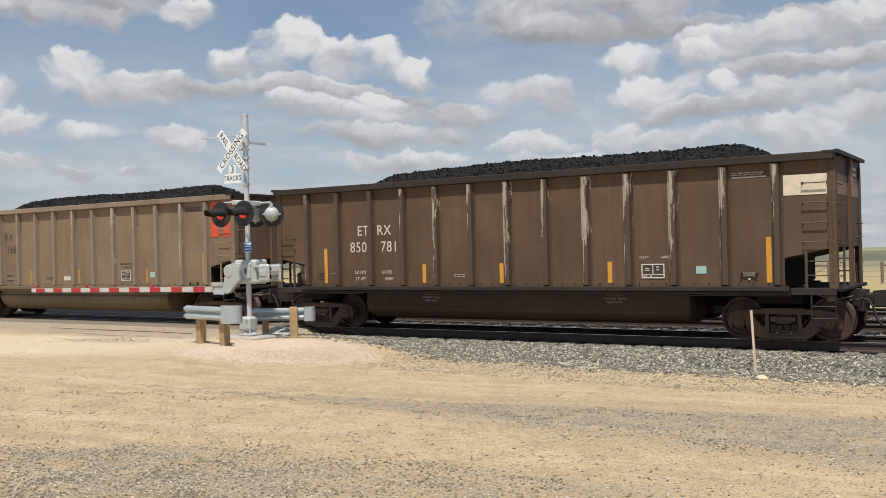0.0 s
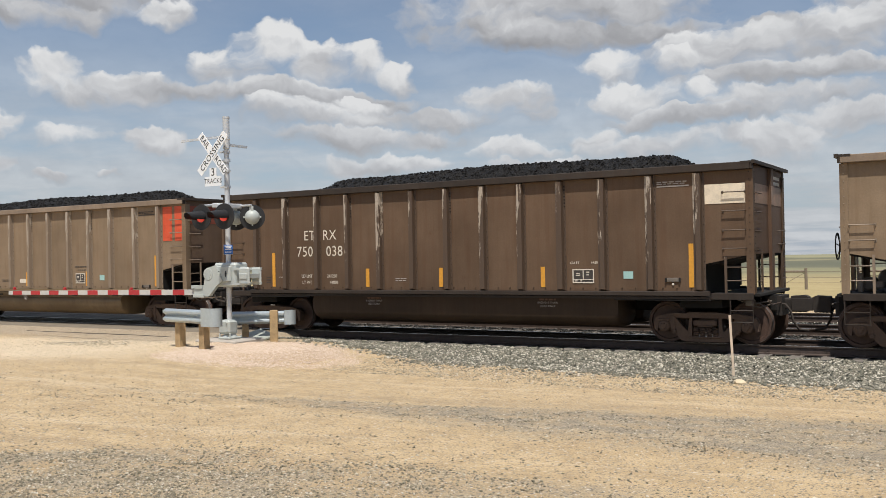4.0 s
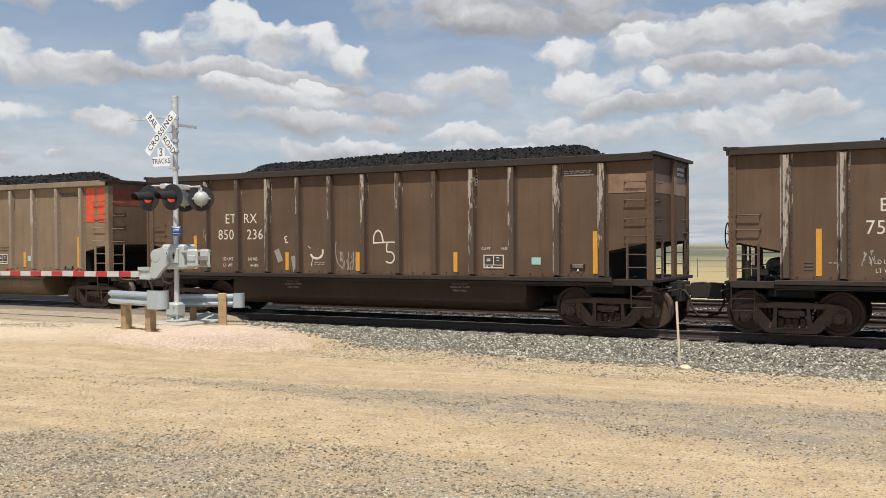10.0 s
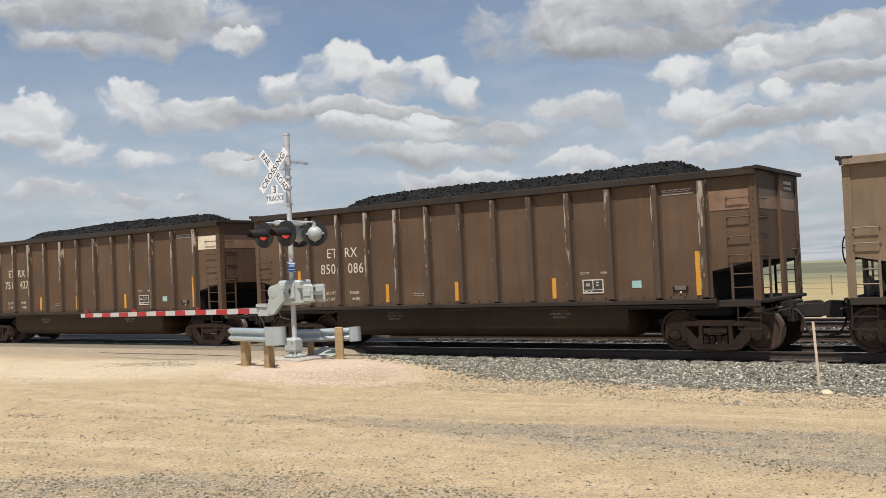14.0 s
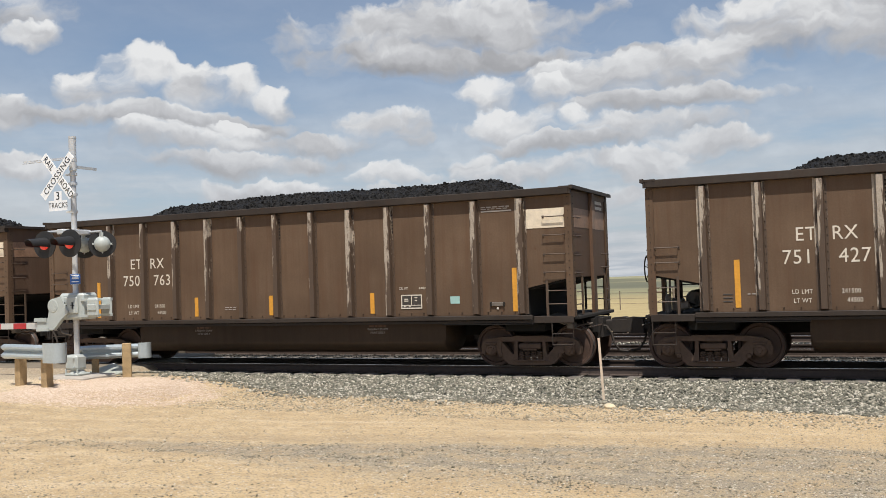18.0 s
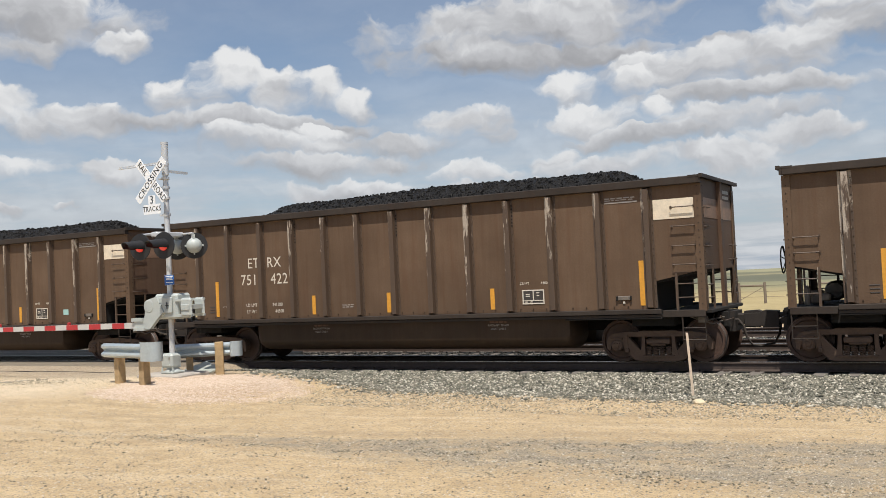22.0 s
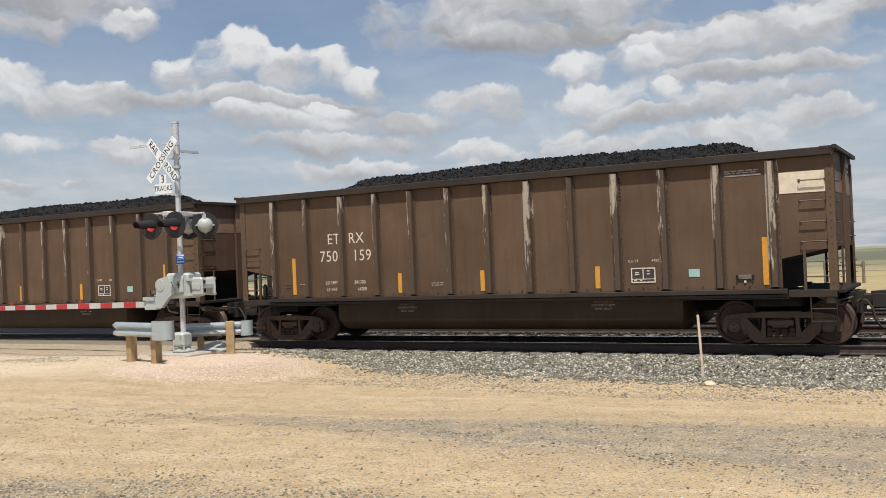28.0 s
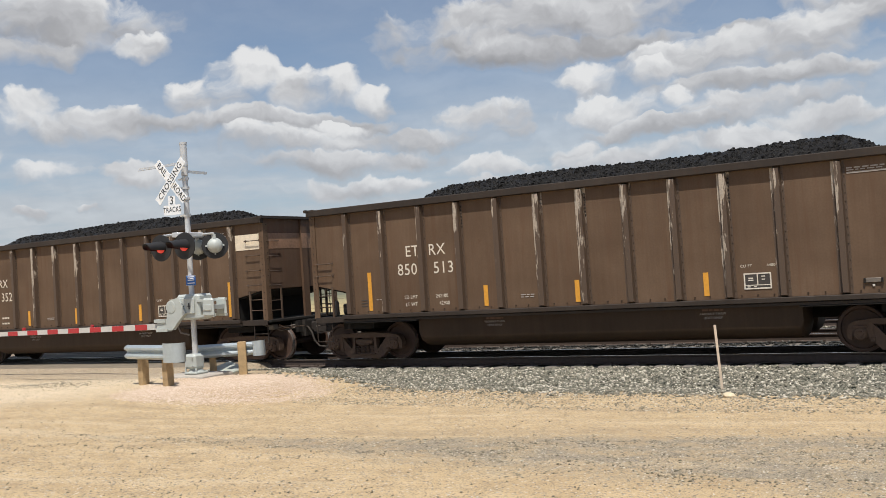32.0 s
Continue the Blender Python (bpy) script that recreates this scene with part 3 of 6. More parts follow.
def loft(bm, outline, x0, x1):
    """An outline in y, z drawn out along x."""
    a = [bm.verts.new((x0, y, z)) for y, z in outline]
    c = [bm.verts.new((x1, y, z)) for y, z in outline]
    n = len(outline)
    bm.faces.new(a)
    bm.faces.new(c[::-1])
    for i in range(n):
        bm.faces.new((a[i], c[i], c[(i + 1) % n], a[(i + 1) % n]))


def tube(bm, points, r, seg=6, cap=True):
    """A round bar along a bent line."""
    pts = [Vector(p) for p in points]
    rings = []
    for i, p in enumerate(pts):
        way = (pts[min(i + 1, len(pts) - 1)] - pts[max(i - 1, 0)]).normalized()
        side = way.cross(Vector((0, 0, 1)) if abs(way.z) < 0.9 else Vector((1, 0, 0))).normalized()
        up = side.cross(way)
        rings.append([bm.verts.new(p + r * (math.cos(k * math.tau / seg) * side + math.sin(k * math.tau / seg) * up)) for k in range(seg)])
    for a, c in zip(rings, rings[1:]):
        for k in range(seg):
            bm.faces.new((a[k], a[(k + 1) % seg], c[(k + 1) % seg], c[k]))
    if cap:
        bm.faces.new(rings[0][::-1])
        bm.faces.new(rings[-1])


def lathe(bm, profile, axis="y", seg=24, centre=(0, 0, 0)):
    """A turned shape: profile of (radius, along the axis)."""
    rings = []
    for r, d in profile:
        ring = []
        for k in range(seg):
            a = k * math.tau / seg
            c, s = r * math.cos(a), r * math.sin(a)
            p = {"y": (c, d, s), "z": (c, s, d), "x": (d, c, s)}[axis]
            ring.append(bm.verts.new(Vector(centre) + Vector(p)))
        rings.append(ring)
    for a, c in zip(rings, rings[1:]):
        for k in range(seg):
            bm.faces.new((a[k], a[(k + 1) % seg], c[(k + 1) % seg], c[k]))
    if profile[0][0] > 1e-4:
        bm.faces.new(rings[0][::-1])
    if profile[-1][0] > 1e-4:
        bm.faces.new(rings[-1])


def finish(bm, name, mat, smooth=False):
    bmesh.ops.recalc_face_normals(bm, faces=bm.faces)
    mesh = bpy.data.meshes.new(name)
    bm.to_mesh(mesh)
    bm.free()
    for m in mat if isinstance(mat, (list, tuple)) else [mat]:
        mesh.materials.append(m)
    if smooth:
        mesh.shade_smooth()
        mesh.set_sharp_from_angle(angle=radians(40))
    return mesh


def part(name, bm, mat, parent, label="", smooth=False, m=None):
    """Links a bmesh, or a mesh, as one object under a thing or a part."""
    mesh = finish(bm, name, mat, smooth) if isinstance(bm, bmesh.types.BMesh) else bm
    ob = new(name, mesh)
    ob.parent = parent
    if m is not None:
        ob.matrix_basis = m
    if label:
        tagged(ob, label)
    return ob


def empty(name, label, category, group="", kind=""):
    ob = new(name)
    ob.empty_display_size = 0.2
    return tagged(ob, label, category, group, kind)


def raw_mesh(name, verts, faces, mat, smooth=False):
    mesh = bpy.data.meshes.new(name)
    mesh.from_pydata(verts, [], faces)
    mesh.materials.append(mat)
    if smooth:
        mesh.shade_smooth()
    return mesh


LETTERS = {}


def letters(text, height, mat, stretch=1.0):
    """Raised lettering as a mesh, upright and facing -y, centred."""
    key = (text, height, mat.name, stretch)
    if key not in LETTERS:
        curve = bpy.data.curves.new("lettering", "FONT")
        curve.body, curve.size, curve.extrude = text, height / 0.70, 0.0015
        curve.align_x, curve.align_y, curve.resolution_u = "CENTER", "CENTER", 3
        curve.space_character = 1.08
        tmp = bpy.data.objects.new("lettering", curve)
        mesh = bpy.data.meshes.new_from_object(tmp)
        bpy.data.objects.remove(tmp)
        mesh.transform(Matrix.Rotation(radians(90), 4, "X") @ Matrix.Diagonal((stretch, 1, 1, 1)))
        mesh.materials.clear()
        mesh.materials.append(mat)
        LETTERS[key] = mesh
    return LETTERS[key]


def smoothstep(a, c, v):
    u = min(1.0, max(0.0, (v - a) / (c - a)))
    return u * u * (3 - 2 * u)


def lerp_rows(rows, v):
    if v <= rows[0][0]:
        return rows[0][1]
    for (a, p), (c, q) in zip(rows, rows[1:]):
        if v <= c:
            return p + (q - p) * (v - a) / (c - a)
    return rows[-1][1]


# ---- ground ----
FAR_PROFILE = [(60, -1.3), (200, -4.0), (600, -8.5), (1300, -10.5), (2000, -14.0), (3200, -23.0)]
FIELD_PROFILE = [(-60, 0.2), (0, 0.1), (5, -0.1), (9, -0.30), (13.5, -0.58), (15, -0.65), (17.4, -0.74), (19, -0.84), (34, -0.9), (40, -1.0)] + FAR_PROFILE
ROAD_PROFILE = [(-60, 0.2), (0, 0.1), (6, -0.16), (12, -0.33), (17, -0.44), (34, -0.46), (40, -0.9)] + FAR_PROFILE


def ground_z(x, y):
    w = smoothstep(-10.6, -14.4, x) if y < 18.4 else (smoothstep(-16.6, -17.6, x) if y < 23.3 else smoothstep(-19.6, -20.6, x))
    w *= 1.0 - smoothstep(-34, -44, x)
    z = lerp_rows(FIELD_PROFILE, y) * (1 - w) + lerp_rows(ROAD_PROFILE, y) * w
    if y < 19:
        z += 0.035 * noise.noise(Vector((x * 0.35, y * 0.5, 0))) + 0.012 * noise.noise(Vector((x * 1.7, y * 1.7, 3)))
    if -20 < x < -12 and 13 < y < 19:
        z += 0.10 * math.exp(-(x + 16.0) ** 2 / 2.0 - (y - 16.2) ** 2 / 1.5)
    if y > 150:
        k = min(1, (y - 150) / 500)
        z += k * (4.0 * noise.noise(Vector((x * 0.0016, y * 0.003, 7))) + 1.2 * noise.noise(Vector((x * 0.006, y * 0.01, 9))))
    return z


def build_ground():
    xs = sorted({*np.arange(-30, 12, 0.35).round(3), *np.arange(-90, -30, 3.0), *np.arange(12, 90, 3.0),
                 *[s * v for s in (-1, 1) for v in (90, 120, 170, 240, 340, 480, 650, 850, 1100, 1500, 2000, 2800)]})
    ys = sorted({*np.arange(2, 19, 0.3).round(3), *np.arange(19, 48, 1.0), *np.arange(-10, 2, 1.0), -2500, -800, -250, -80, -30, -18,
                 *[48, 52, 56, 60, 66, 74, 84, 98, 115, 140, 170, 210, 260, 320, 400, 500, 620, 760, 920, 1100, 1300, 1600, 2000, 2500, 3200]})
    verts = [(x, y, ground_z(x, y)) for y in ys for x in xs]
    n = len(xs)
    faces = [(j * n + i, j * n + i + 1, (j + 1) * n + i + 1, (j + 1) * n + i) for j in range(len(ys) - 1) for i in range(n - 1)]
    ob = new("ground", raw_mesh("ground", verts, faces, GROUND, True))
    return tagged(ob, "tan compacted dirt yard with grey gravelly lanes and dry prairie beyond", "ground", kind="structure")


build_ground()


def stone_field(name, places, mat, label, category):
    """Many loose stones in one mesh: places hold x, y, z, size."""
    base = np.array([(1, 0, -.1), (-.1, 1, 0), (-1, .1, .1), (0, -1, .1), (.15, .1, .8), (0, 0, -.8)], float)
    tri = np.array([(0, 1, 4), (1, 2, 4), (2, 3, 4), (3, 0, 4), (1, 0, 5), (2, 1, 5), (3, 2, 5), (0, 3, 5)])
    rng = np.random.default_rng(len(places))
    n = len(places)
    p = np.asarray(places, float)
    ang, tip = rng.uniform(0, math.tau, n), rng.uniform(-0.5, 0.5, n)
    shape = base[None] * rng.uniform(0.65, 1.3, (n, 6, 1)) * np.stack([rng.uniform(0.7, 1.2, n), rng.uniform(0.6, 1.0, n), rng.uniform(0.5, 0.9, n)], 1)[:, None, :]
    c, s, ct, st = np.cos(ang), np.sin(ang), np.cos(tip), np.sin(tip)
    x, y, z = shape[..., 0], shape[..., 1], shape[..., 2]
    y, z = y * ct[:, None] - z * st[:, None], y * st[:, None] + z * ct[:, None]
    x, y = x * c[:, None] - y * s[:, None], x * s[:, None] + y * c[:, None]
    v = np.stack([x, y, z], -1) * p[:, 3, None, None] + p[:, None, :3]
    f = tri[None] + 6 * np.arange(n)[:, None, None]
    mesh = bpy.data.meshes.new(name)
    mesh.vertices.add(6 * n)
    mesh.vertices.foreach_set("co", v.astype(np.float32).ravel())
    mesh.loops.add(24 * n)
    mesh.loops.foreach_set("vertex_index", f.astype(np.int32).ravel())
    mesh.polygons.add(8 * n)
    mesh.polygons.foreach_set("loop_start", np.arange(0, 24 * n, 3, dtype=np.int32))
    mesh.update(calc_edges=True)
    mesh.materials.append(mat)
    return tagged(new(name, mesh), label, category, kind="stuff")


# ---- railway ----
BALLAST_PROFILE = [(17.4, -0.80), (19.4, -0.64), (19.86, -0.615), (22.6, -0.615), (23.8, -0.82), (24.9, -0.635), (27.4, -0.635), (28.4, -0.82), (29.3, -0.635), (32.0, -0.635), (34.6, -1.0)]
BED_LEFT = -19.8


def ballast_z(x, y):
    return lerp_rows(BALLAST_PROFILE, y) + 0.02 * noise.noise(Vector((x * 1.3, y * 1.3, 5)))


def build_bed():
    ys = np.concatenate([np.arange(17.4, 20.4, 0.25), np.arange(20.4, 35.0, 0.6)])
    for name, xs in (("ballast_bed", np.arange(BED_LEFT, 90, 0.5)), ("ballast_bed_beyond_road", np.arange(-300, -40, 4.0))):
        n = len(xs)
        verts = [(x, y, ballast_z(x, y) - 0.02) for y in ys for x in xs]
        faces = [(j * n + i, j * n + i + 1, (j + 1) * n + i + 1, (j + 1) * n + i) for j in range(len(ys) - 1) for i in range(n - 1)]
        ob = new(name, raw_mesh(name, verts, faces, BALLAST_BASE, True))
        tagged(ob, "bed of grey crushed ballast under the tracks", "ballast", kind="structure")
    rng = random.Random(3)
    places, dusted_shaded = [], []
    for _ in range(64000):
        x = rng.uniform(-17.0, 9.0)
        y = 16.2 + 3.7 * rng.random() ** 0.75
        edge = y - 17.15 + 0.11 * (x + 6) + 0.35 * noise.noise(Vector((x * 0.8, 0, 1))) + 0.12 * noise.noise(Vector((x * 3, y * 3, 1)))
        if edge < 0 and rng.random() > 0.9 * math.exp(edge * 3.0):
            continue
        if x < -15.0 and y < 18.3 or x < -11.5 and y < 17.0:
            continue
        if y > 19.62 and abs((x + 16.9 + 0.31) % 0.62 - 0.31) < 0.085:
            continue
        z = max(ballast_z(x, y), ground_z(x, y))
        places.append((x, y, z + rng.uniform(-0.005, 0.015), rng.uniform(0.022, 0.055)))
    for _ in range(34000):
        x, y = rng.uniform(-19.5, 18), rng.uniform(20.7, 33.5)
        if min(abs(y - c) for c in (20.4855, 21.9945, 25.1455, 26.6545, 29.6455, 31.1545)) < 0.12:
            continue
        stone = (x, y, ballast_z(x, y) + 0.015, rng.uniform(0.035, 0.065))
        # stones nearer the train get the black of dust plus painted shade
        (dusted_shaded if y < 26.4 + 0.5 * noise.noise(Vector((x * 0.6, 0, 3))) else places).append(stone)
    stone_field("coal_dusted_ballast", dusted_shaded, DUSTED_SHADED, "ballast stones between the rails, black with coal dust and painted shade", "ballast")
    stone_field("ballast_stones", places, BALLAST, "loose grey angular ballast stones heaped beside the rails", "ballast")


m_, tree_, b_ = material("ballast_fines", 0.95)
link(tree_, ramp(tree_, noise_node(tree_, coords(tree_), 22.0, 5.0, 0.7), [(0.3, (0.020, 0.020, 0.018)), (0.55, (0.05, 0.05, 0.044)), (0.75, (0.12, 0.115, 0.10))]), b_.inputs["Base Color"])
bump(tree_, b_, noise_node(tree_, coords(tree_), 30.0, 4.0, 0.6), 1.0, 0.05)
BALLAST_BASE = m_
build_bed()

RAIL_OUT = [(-0.075, 0), (0.075, 0), (0.075, 0.014), (0.012, 0.035), (0.010, 0.14), (0.036, 0.150), (0.036, 0.178), (0.028, 0.185), (-0.028, 0.185), (-0.036, 0.178), (-0.036, 0.150), (-0.010, 0.14), (-0.012, 0.035), (-0.075, 0.014)]


def build_tracks():
    for centre, top, number in ((TRACK_Y, RAIL_Z, 1), (25.9, -0.44, 2), (30.4, -0.44, 3)):
        track = empty(f"railway_track_{number}", "steel rails clipped to pale concrete ties on ballast", "railway track", "railway tracks", "structure")
        for side in (-1, 1):
            y = centre + side * 0.7545
            bm = bmesh.new()
            loft(bm, [(y + a, top - 0.185 + h - (0.004 if h > 0.18 else 0)) for a, h in RAIL_OUT], -700, 700)
            rail = part("rail", bm, RAIL_SIDE, track)
            bm = bmesh.new()
            box(bm, -700, 700, y - 0.027, y + 0.027, top - 0.003, top)
            part("running_surface", bm, RAIL_TOP, rail, "polished steel running surface")
        tie = bmesh.new()
        half = 1.3
        loft_out = [(-half, 0), (half, 0), (half, 0.15), (half - 0.05, 0.2), (0.45, 0.2), (0.3, 0.17), (-0.3, 0.17), (-0.45, 0.2), (-half + 0.05, 0.2), (-half, 0.15)]
        loft(tie, loft_out, -0.125, 0.125)
        mesh = finish(tie, "tie", TIE)
        rng = random.Random(number)
        near = 76 if number == 1 else 60
        first = -16.9 if number == 1 else -19.4
        for i in range(near):
            part("tie", mesh, None, track, m=pose(first + 0.62 * i + rng.uniform(-0.02, 0.02), centre + rng.uniform(-0.03, 0.03), top - (0.385 if number == 1 else 0.415), 0, 0, rng.uniform(-0.6, 0.6)))
        clip = bmesh.new()
        for i in range(near):
            for side in (-1, 1):
                for edge in (-0.11, 0.11):
                    x, y = first + 0.62 * i, centre + side * 0.7545 + edge
                    box(clip, x - 0.05, x + 0.05, y - 0.04, y + 0.04, top - 0.187, top - 0.145)
        tagged(part("rail_clips", clip, RAIL_SIDE, track, "small rusty rail clips"), kind="stuff")
        rest = bmesh.new()
        for x0, n in ((first + 0.62 * near, 120), (-300, 430)):
            for i in range(n):
                x = x0 + 0.62 * i
                if -41 < x < -17.2:
                    continue
                box(rest, x - 0.12, x + 0.12, centre - half, centre + half, top - 0.385, top - 0.19)
        tagged(part("distant_ties", rest, TIE, track, "pale concrete ties far along the line"), kind="stuff")


build_tracks()


def build_crossing():
    """Concrete panels between and beside the rails where the road goes over."""
    road = empty("level_crossing", "dusty concrete road crossing panels set flush with the rails", "level crossing", kind="structure")
    for centre in (TRACK_Y, 25.9, 30.4):
        for a, c in ((-2.2, -0.80), (-0.66, 0.66), (0.80, 2.2)):
            bm = bmesh.new()
            for i in range(9 if centre == TRACK_Y else 8):
                soft_box(bm, -39.6 + 2.44 * i, -39.6 + 2.44 * i + 2.42, centre + a, centre + c, RAIL_Z - 0.3, RAIL_Z - 0.012, 0.02)
            part("crossing_panels", bm, DUSTY_PANEL, road)
    return road


build_crossing()

# ---- coal cars ----
POSTS = (-6.2, -5.15, -4.05, -3.03, -2.02, -1.01, 0.0, 1.01, 2.02, 3.03, 4.05, 5.15, 6.2)
SHEET = 1.5            # half the width over the side sheets
MESHES = {}


def shared(name, mat, build, smooth=False, key=None):
    """A mesh made once and shared by all alike pieces."""
    key = (name, mat[0].name if isinstance(mat, tuple) else mat.name, key)
    if key not in MESHES:
        bm = bmesh.new()
        build(bm)
        MESHES[key] = finish(bm, name, mat, smooth)
    return MESHES[key]


def post_mesh(bm):
    # a pressed hat section, tapered at its foot and head
    for x0, x1, y in ((-0.075, 0.075, 0.0),):
        a = [(x0, 1.16, 0.0), (x1, 1.16, 0.0), (x1, 3.665, 0.0), (x0, 3.665, 0.0)]
        out = [(-0.055, 1.20, -0.105), (0.055, 1.20, -0.105), (0.055, 3.64, -0.105), (-0.055, 3.64, -0.105)]
        va, vo = [bm.verts.new((x, d, z)) for x, z, d in a], [bm.verts.new((x, d, z)) for x, z, d in out]
        bm.faces.new(vo)
        for i in range(4):
            bm.faces.new((va[i], va[(i + 1) % 4], vo[(i + 1) % 4], vo[i]))
    for x in (-0.125, 0.075):
        box(bm, x, x + 0.05, -0.008, 0.0, 1.18, 3.66)


def rivets_mesh(bm):
    for px in POSTS:
        for k in range(15):
            z = 1.32 + k * 0.157
            s = 0.011
            x = px + 0.10
            c = [bm.verts.new((x + dx, -0.012, z + dz)) for dx, dz in ((-s, -s), (s, -s), (s, s), (-s, s))]
            top = bm.verts.new((x, -0.026, z))
            for i in range(4):
                bm.faces.new((c[i], c[(i + 1) % 4], top))
    for k in range(40):
        x, s = -6.0 + k * 0.308, 0.013
        if min(abs(x - p) for p in POSTS) < 0.12:
            continue
        box(bm, x - s, x + s, -0.016, 0.0, 1.22 - s, 1.22 + s)


def grab_iron(bm, x0, x1, z, y=0.0, drop=0.0):
    tube(bm, [(x0, y, z - drop), (x0, y - 0.075, z), (x1, y - 0.075, z), (x1, y, z - drop)], 0.012, 5)
    for x in (x0, x1):
        box(bm, x - 0.022, x + 0.022, y - 0.012, y, z - drop - 0.03, z - drop + 0.03)


def end_grab(bm, y0, y1, z):
    tube(bm, [(0, y0, z), (0.075, y0, z), (0.075, y1, z), (0, y1, z)], 0.012, 5)


def side_frame(bm):
    """Cast truck side frame: thick members, two small triangular windows, the spring opening and bearing pedestals; middle at 0."""
    y0, y1 = -0.075, 0.075
    # top member with its raised middle
    prism(bm, [(-0.98, 0.56), (-0.96, 0.63), (-0.66, 0.665), (0.66, 0.665), (0.96, 0.63), (0.98, 0.56)], y0, y1)
    prism(bm, [(-0.44, 0.665), (-0.38, 0.685), (0.38, 0.685), (0.44, 0.665)], y0 - 0.015, y1)
    for s in (-1, 1):
        # column beside the springs, inner and outer arm round the window
        prism(bm, [(s * 0.285, 0.56), (s * 0.35, 0.56), (s * 0.365, 0.36), (s * 0.42, 0.16), (s * 0.285, 0.16)], y0 - 0.012, y1)
        prism(bm, [(s * 0.41, 0.29), (s * 0.655, 0.56), (s * 0.80, 0.56), (s * 0.75, 0.32), (s * 0.53, 0.08), (s * 0.36, 0.07), (s * 0.36, 0.25)], y0, y1)
        # rounded pedestal over the bearing
        prism(bm, [(s * 0.66, 0.60), (s * 0.97, 0.63), (s * 1.08, 0.57), (s * 1.13, 0.45), (s * 1.12, 0.30), (s * 1.05, 0.27), (s * 1.025, 0.40), (s * 0.95, 0.485), (s * 0.83, 0.485), (s * 0.765, 0.40), (s * 0.75, 0.28), (s * 0.66, 0.30)], y0 - 0.02, y1)
        lathe(bm, [(0.0, -0.175), (0.05, -0.175), (0.06, -0.16), (0.10, -0.155), (0.13, -0.12), (0.135, 0.06)], "y", 16, (s * 0.89, 0, 0.385))
        soft_box(bm, s * 0.89 - 0.13, s * 0.89 + 0.13, -0.13, -0.05, 0.495, 0.545, 0.012)
        for k in range(3):
            a = k * math.tau / 3 + 0.5
            lathe(bm, [(0.0, -0.19), (0.018, -0.19), (0.018, -0.155)], "y", 6, (s * 0.89 + 0.065 * math.cos(a), 0, 0.385 + 0.065 * math.sin(a)))
    # lugs under the top member and the brake beam guides
    for s in (-1, 1):
        soft_box(bm, s * 0.68 - 0.045, s * 0.68 + 0.045, -0.11, -0.05, 0.22, 0.32, 0.015)
    # spring seat and its lip
    prism(bm, [(-0.52, 0.08), (-0.42, 0.055), (0.42, 0.055), (0.52, 0.08), (0.43, 0.15), (-0.43, 0.15)], y0 - 0.012, y1)
    soft_box(bm, -0.34, 0.34, -0.125, -0.07, 0.135, 0.17, 0.01)
    # bolster end in the opening
    soft_box(bm, -0.255, 0.255, -0.115, 0.0, 0.40, 0.52, 0.02)
    soft_box(bm, -0.16, 0.16, -0.125, 0.0, 0.37, 0.41, 0.01)


def spring(bm):
    """One coil, turned as a ribbed column."""
    prof = [(0.02, 0.125)]
    for k in range(6):
        z = 0.13 + k * 0.036
        prof += [(0.056, z), (0.075, z + 0.011), (0.056, z + 0.022)]
    lathe(bm, prof + [(0.02, 0.345)], "z", 10)


def axle(bm):
    lathe(bm, [(0.06, -0.95), (0.075, -0.9), (0.075, 0.9), (0.06, 0.95)], "y", 10)


def wheel(bm):
    """A wheel with its flange on the inner side (+y), plate and hub; the tread faces shine."""
    lathe(bm, [(0.08, -0.075), (0.12, -0.07), (0.13, -0.005), (0.37, 0.005), (0.385, -0.032), (0.447, -0.030), (0.452, -0.022), (0.455, 0.055), (0.475, 0.072), (0.478, 0.092), (0.46, 0.104), (0.39, 0.105), (0.36, 0.085), (0.12, 0.105), (0.11, 0.14), (0.05, 0.15)], "y", 32)
    bm.faces.ensure_lookup_table()
    for f in bm.faces:
        r = [math.hypot(v.co.x, v.co.z) for v in f.verts]
        ys = [v.co.y for v in f.verts]
        if min(r) > 0.446 and max(ys) < 0.06:
            f.material_index = 1


def tub_outline(sign, barrel):
    """Half the cross-section: flat sides with rounded corners, or a skirt and a barrel that stands proud of it."""
    pts = [(-1.36, 1.06), (-1.36, 0.875), (-1.405, 0.845)] if barrel else [(-1.40, 1.06)]
    wide, tall = (1.43, 0.43) if barrel else (1.40, 0.27)
    for k in range(8):
        a = k / 7 * math.pi / 2
        pts.append((-0.90 - (wide - 0.90) * math.cos(a), 0.33 + tall - tall * math.sin(a)))
    pts += [(-0.45, 0.33), (-0.26, 0.45), (-0.26, 1.06)]
    return [(sign * -y, z) if sign > 0 else (y, z) for y, z in pts]


def tub_mesh(bm, sign, barrel):
    """One of the two long tubs between the trucks."""
    out = tub_outline(sign, barrel)
    rings = []
    for x, k in ((-4.33, 0.80), (-4.30, 0.94), (-4.25, 1.0), (4.25, 1.0), (4.30, 0.94), (4.33, 0.80)):
        rings.append([bm.verts.new((x, y, 1.06 - (1.06 - z) * k)) for y, z in out])
    for a, c in zip(rings, rings[1:]):
        for i in range(len(out)):
            bm.faces.new((a[i], c[i], c[(i + 1) % len(out)], a[(i + 1) % len(out)]))
    bm.faces.new(rings[0])
    bm.faces.new(rings[-1][::-1])


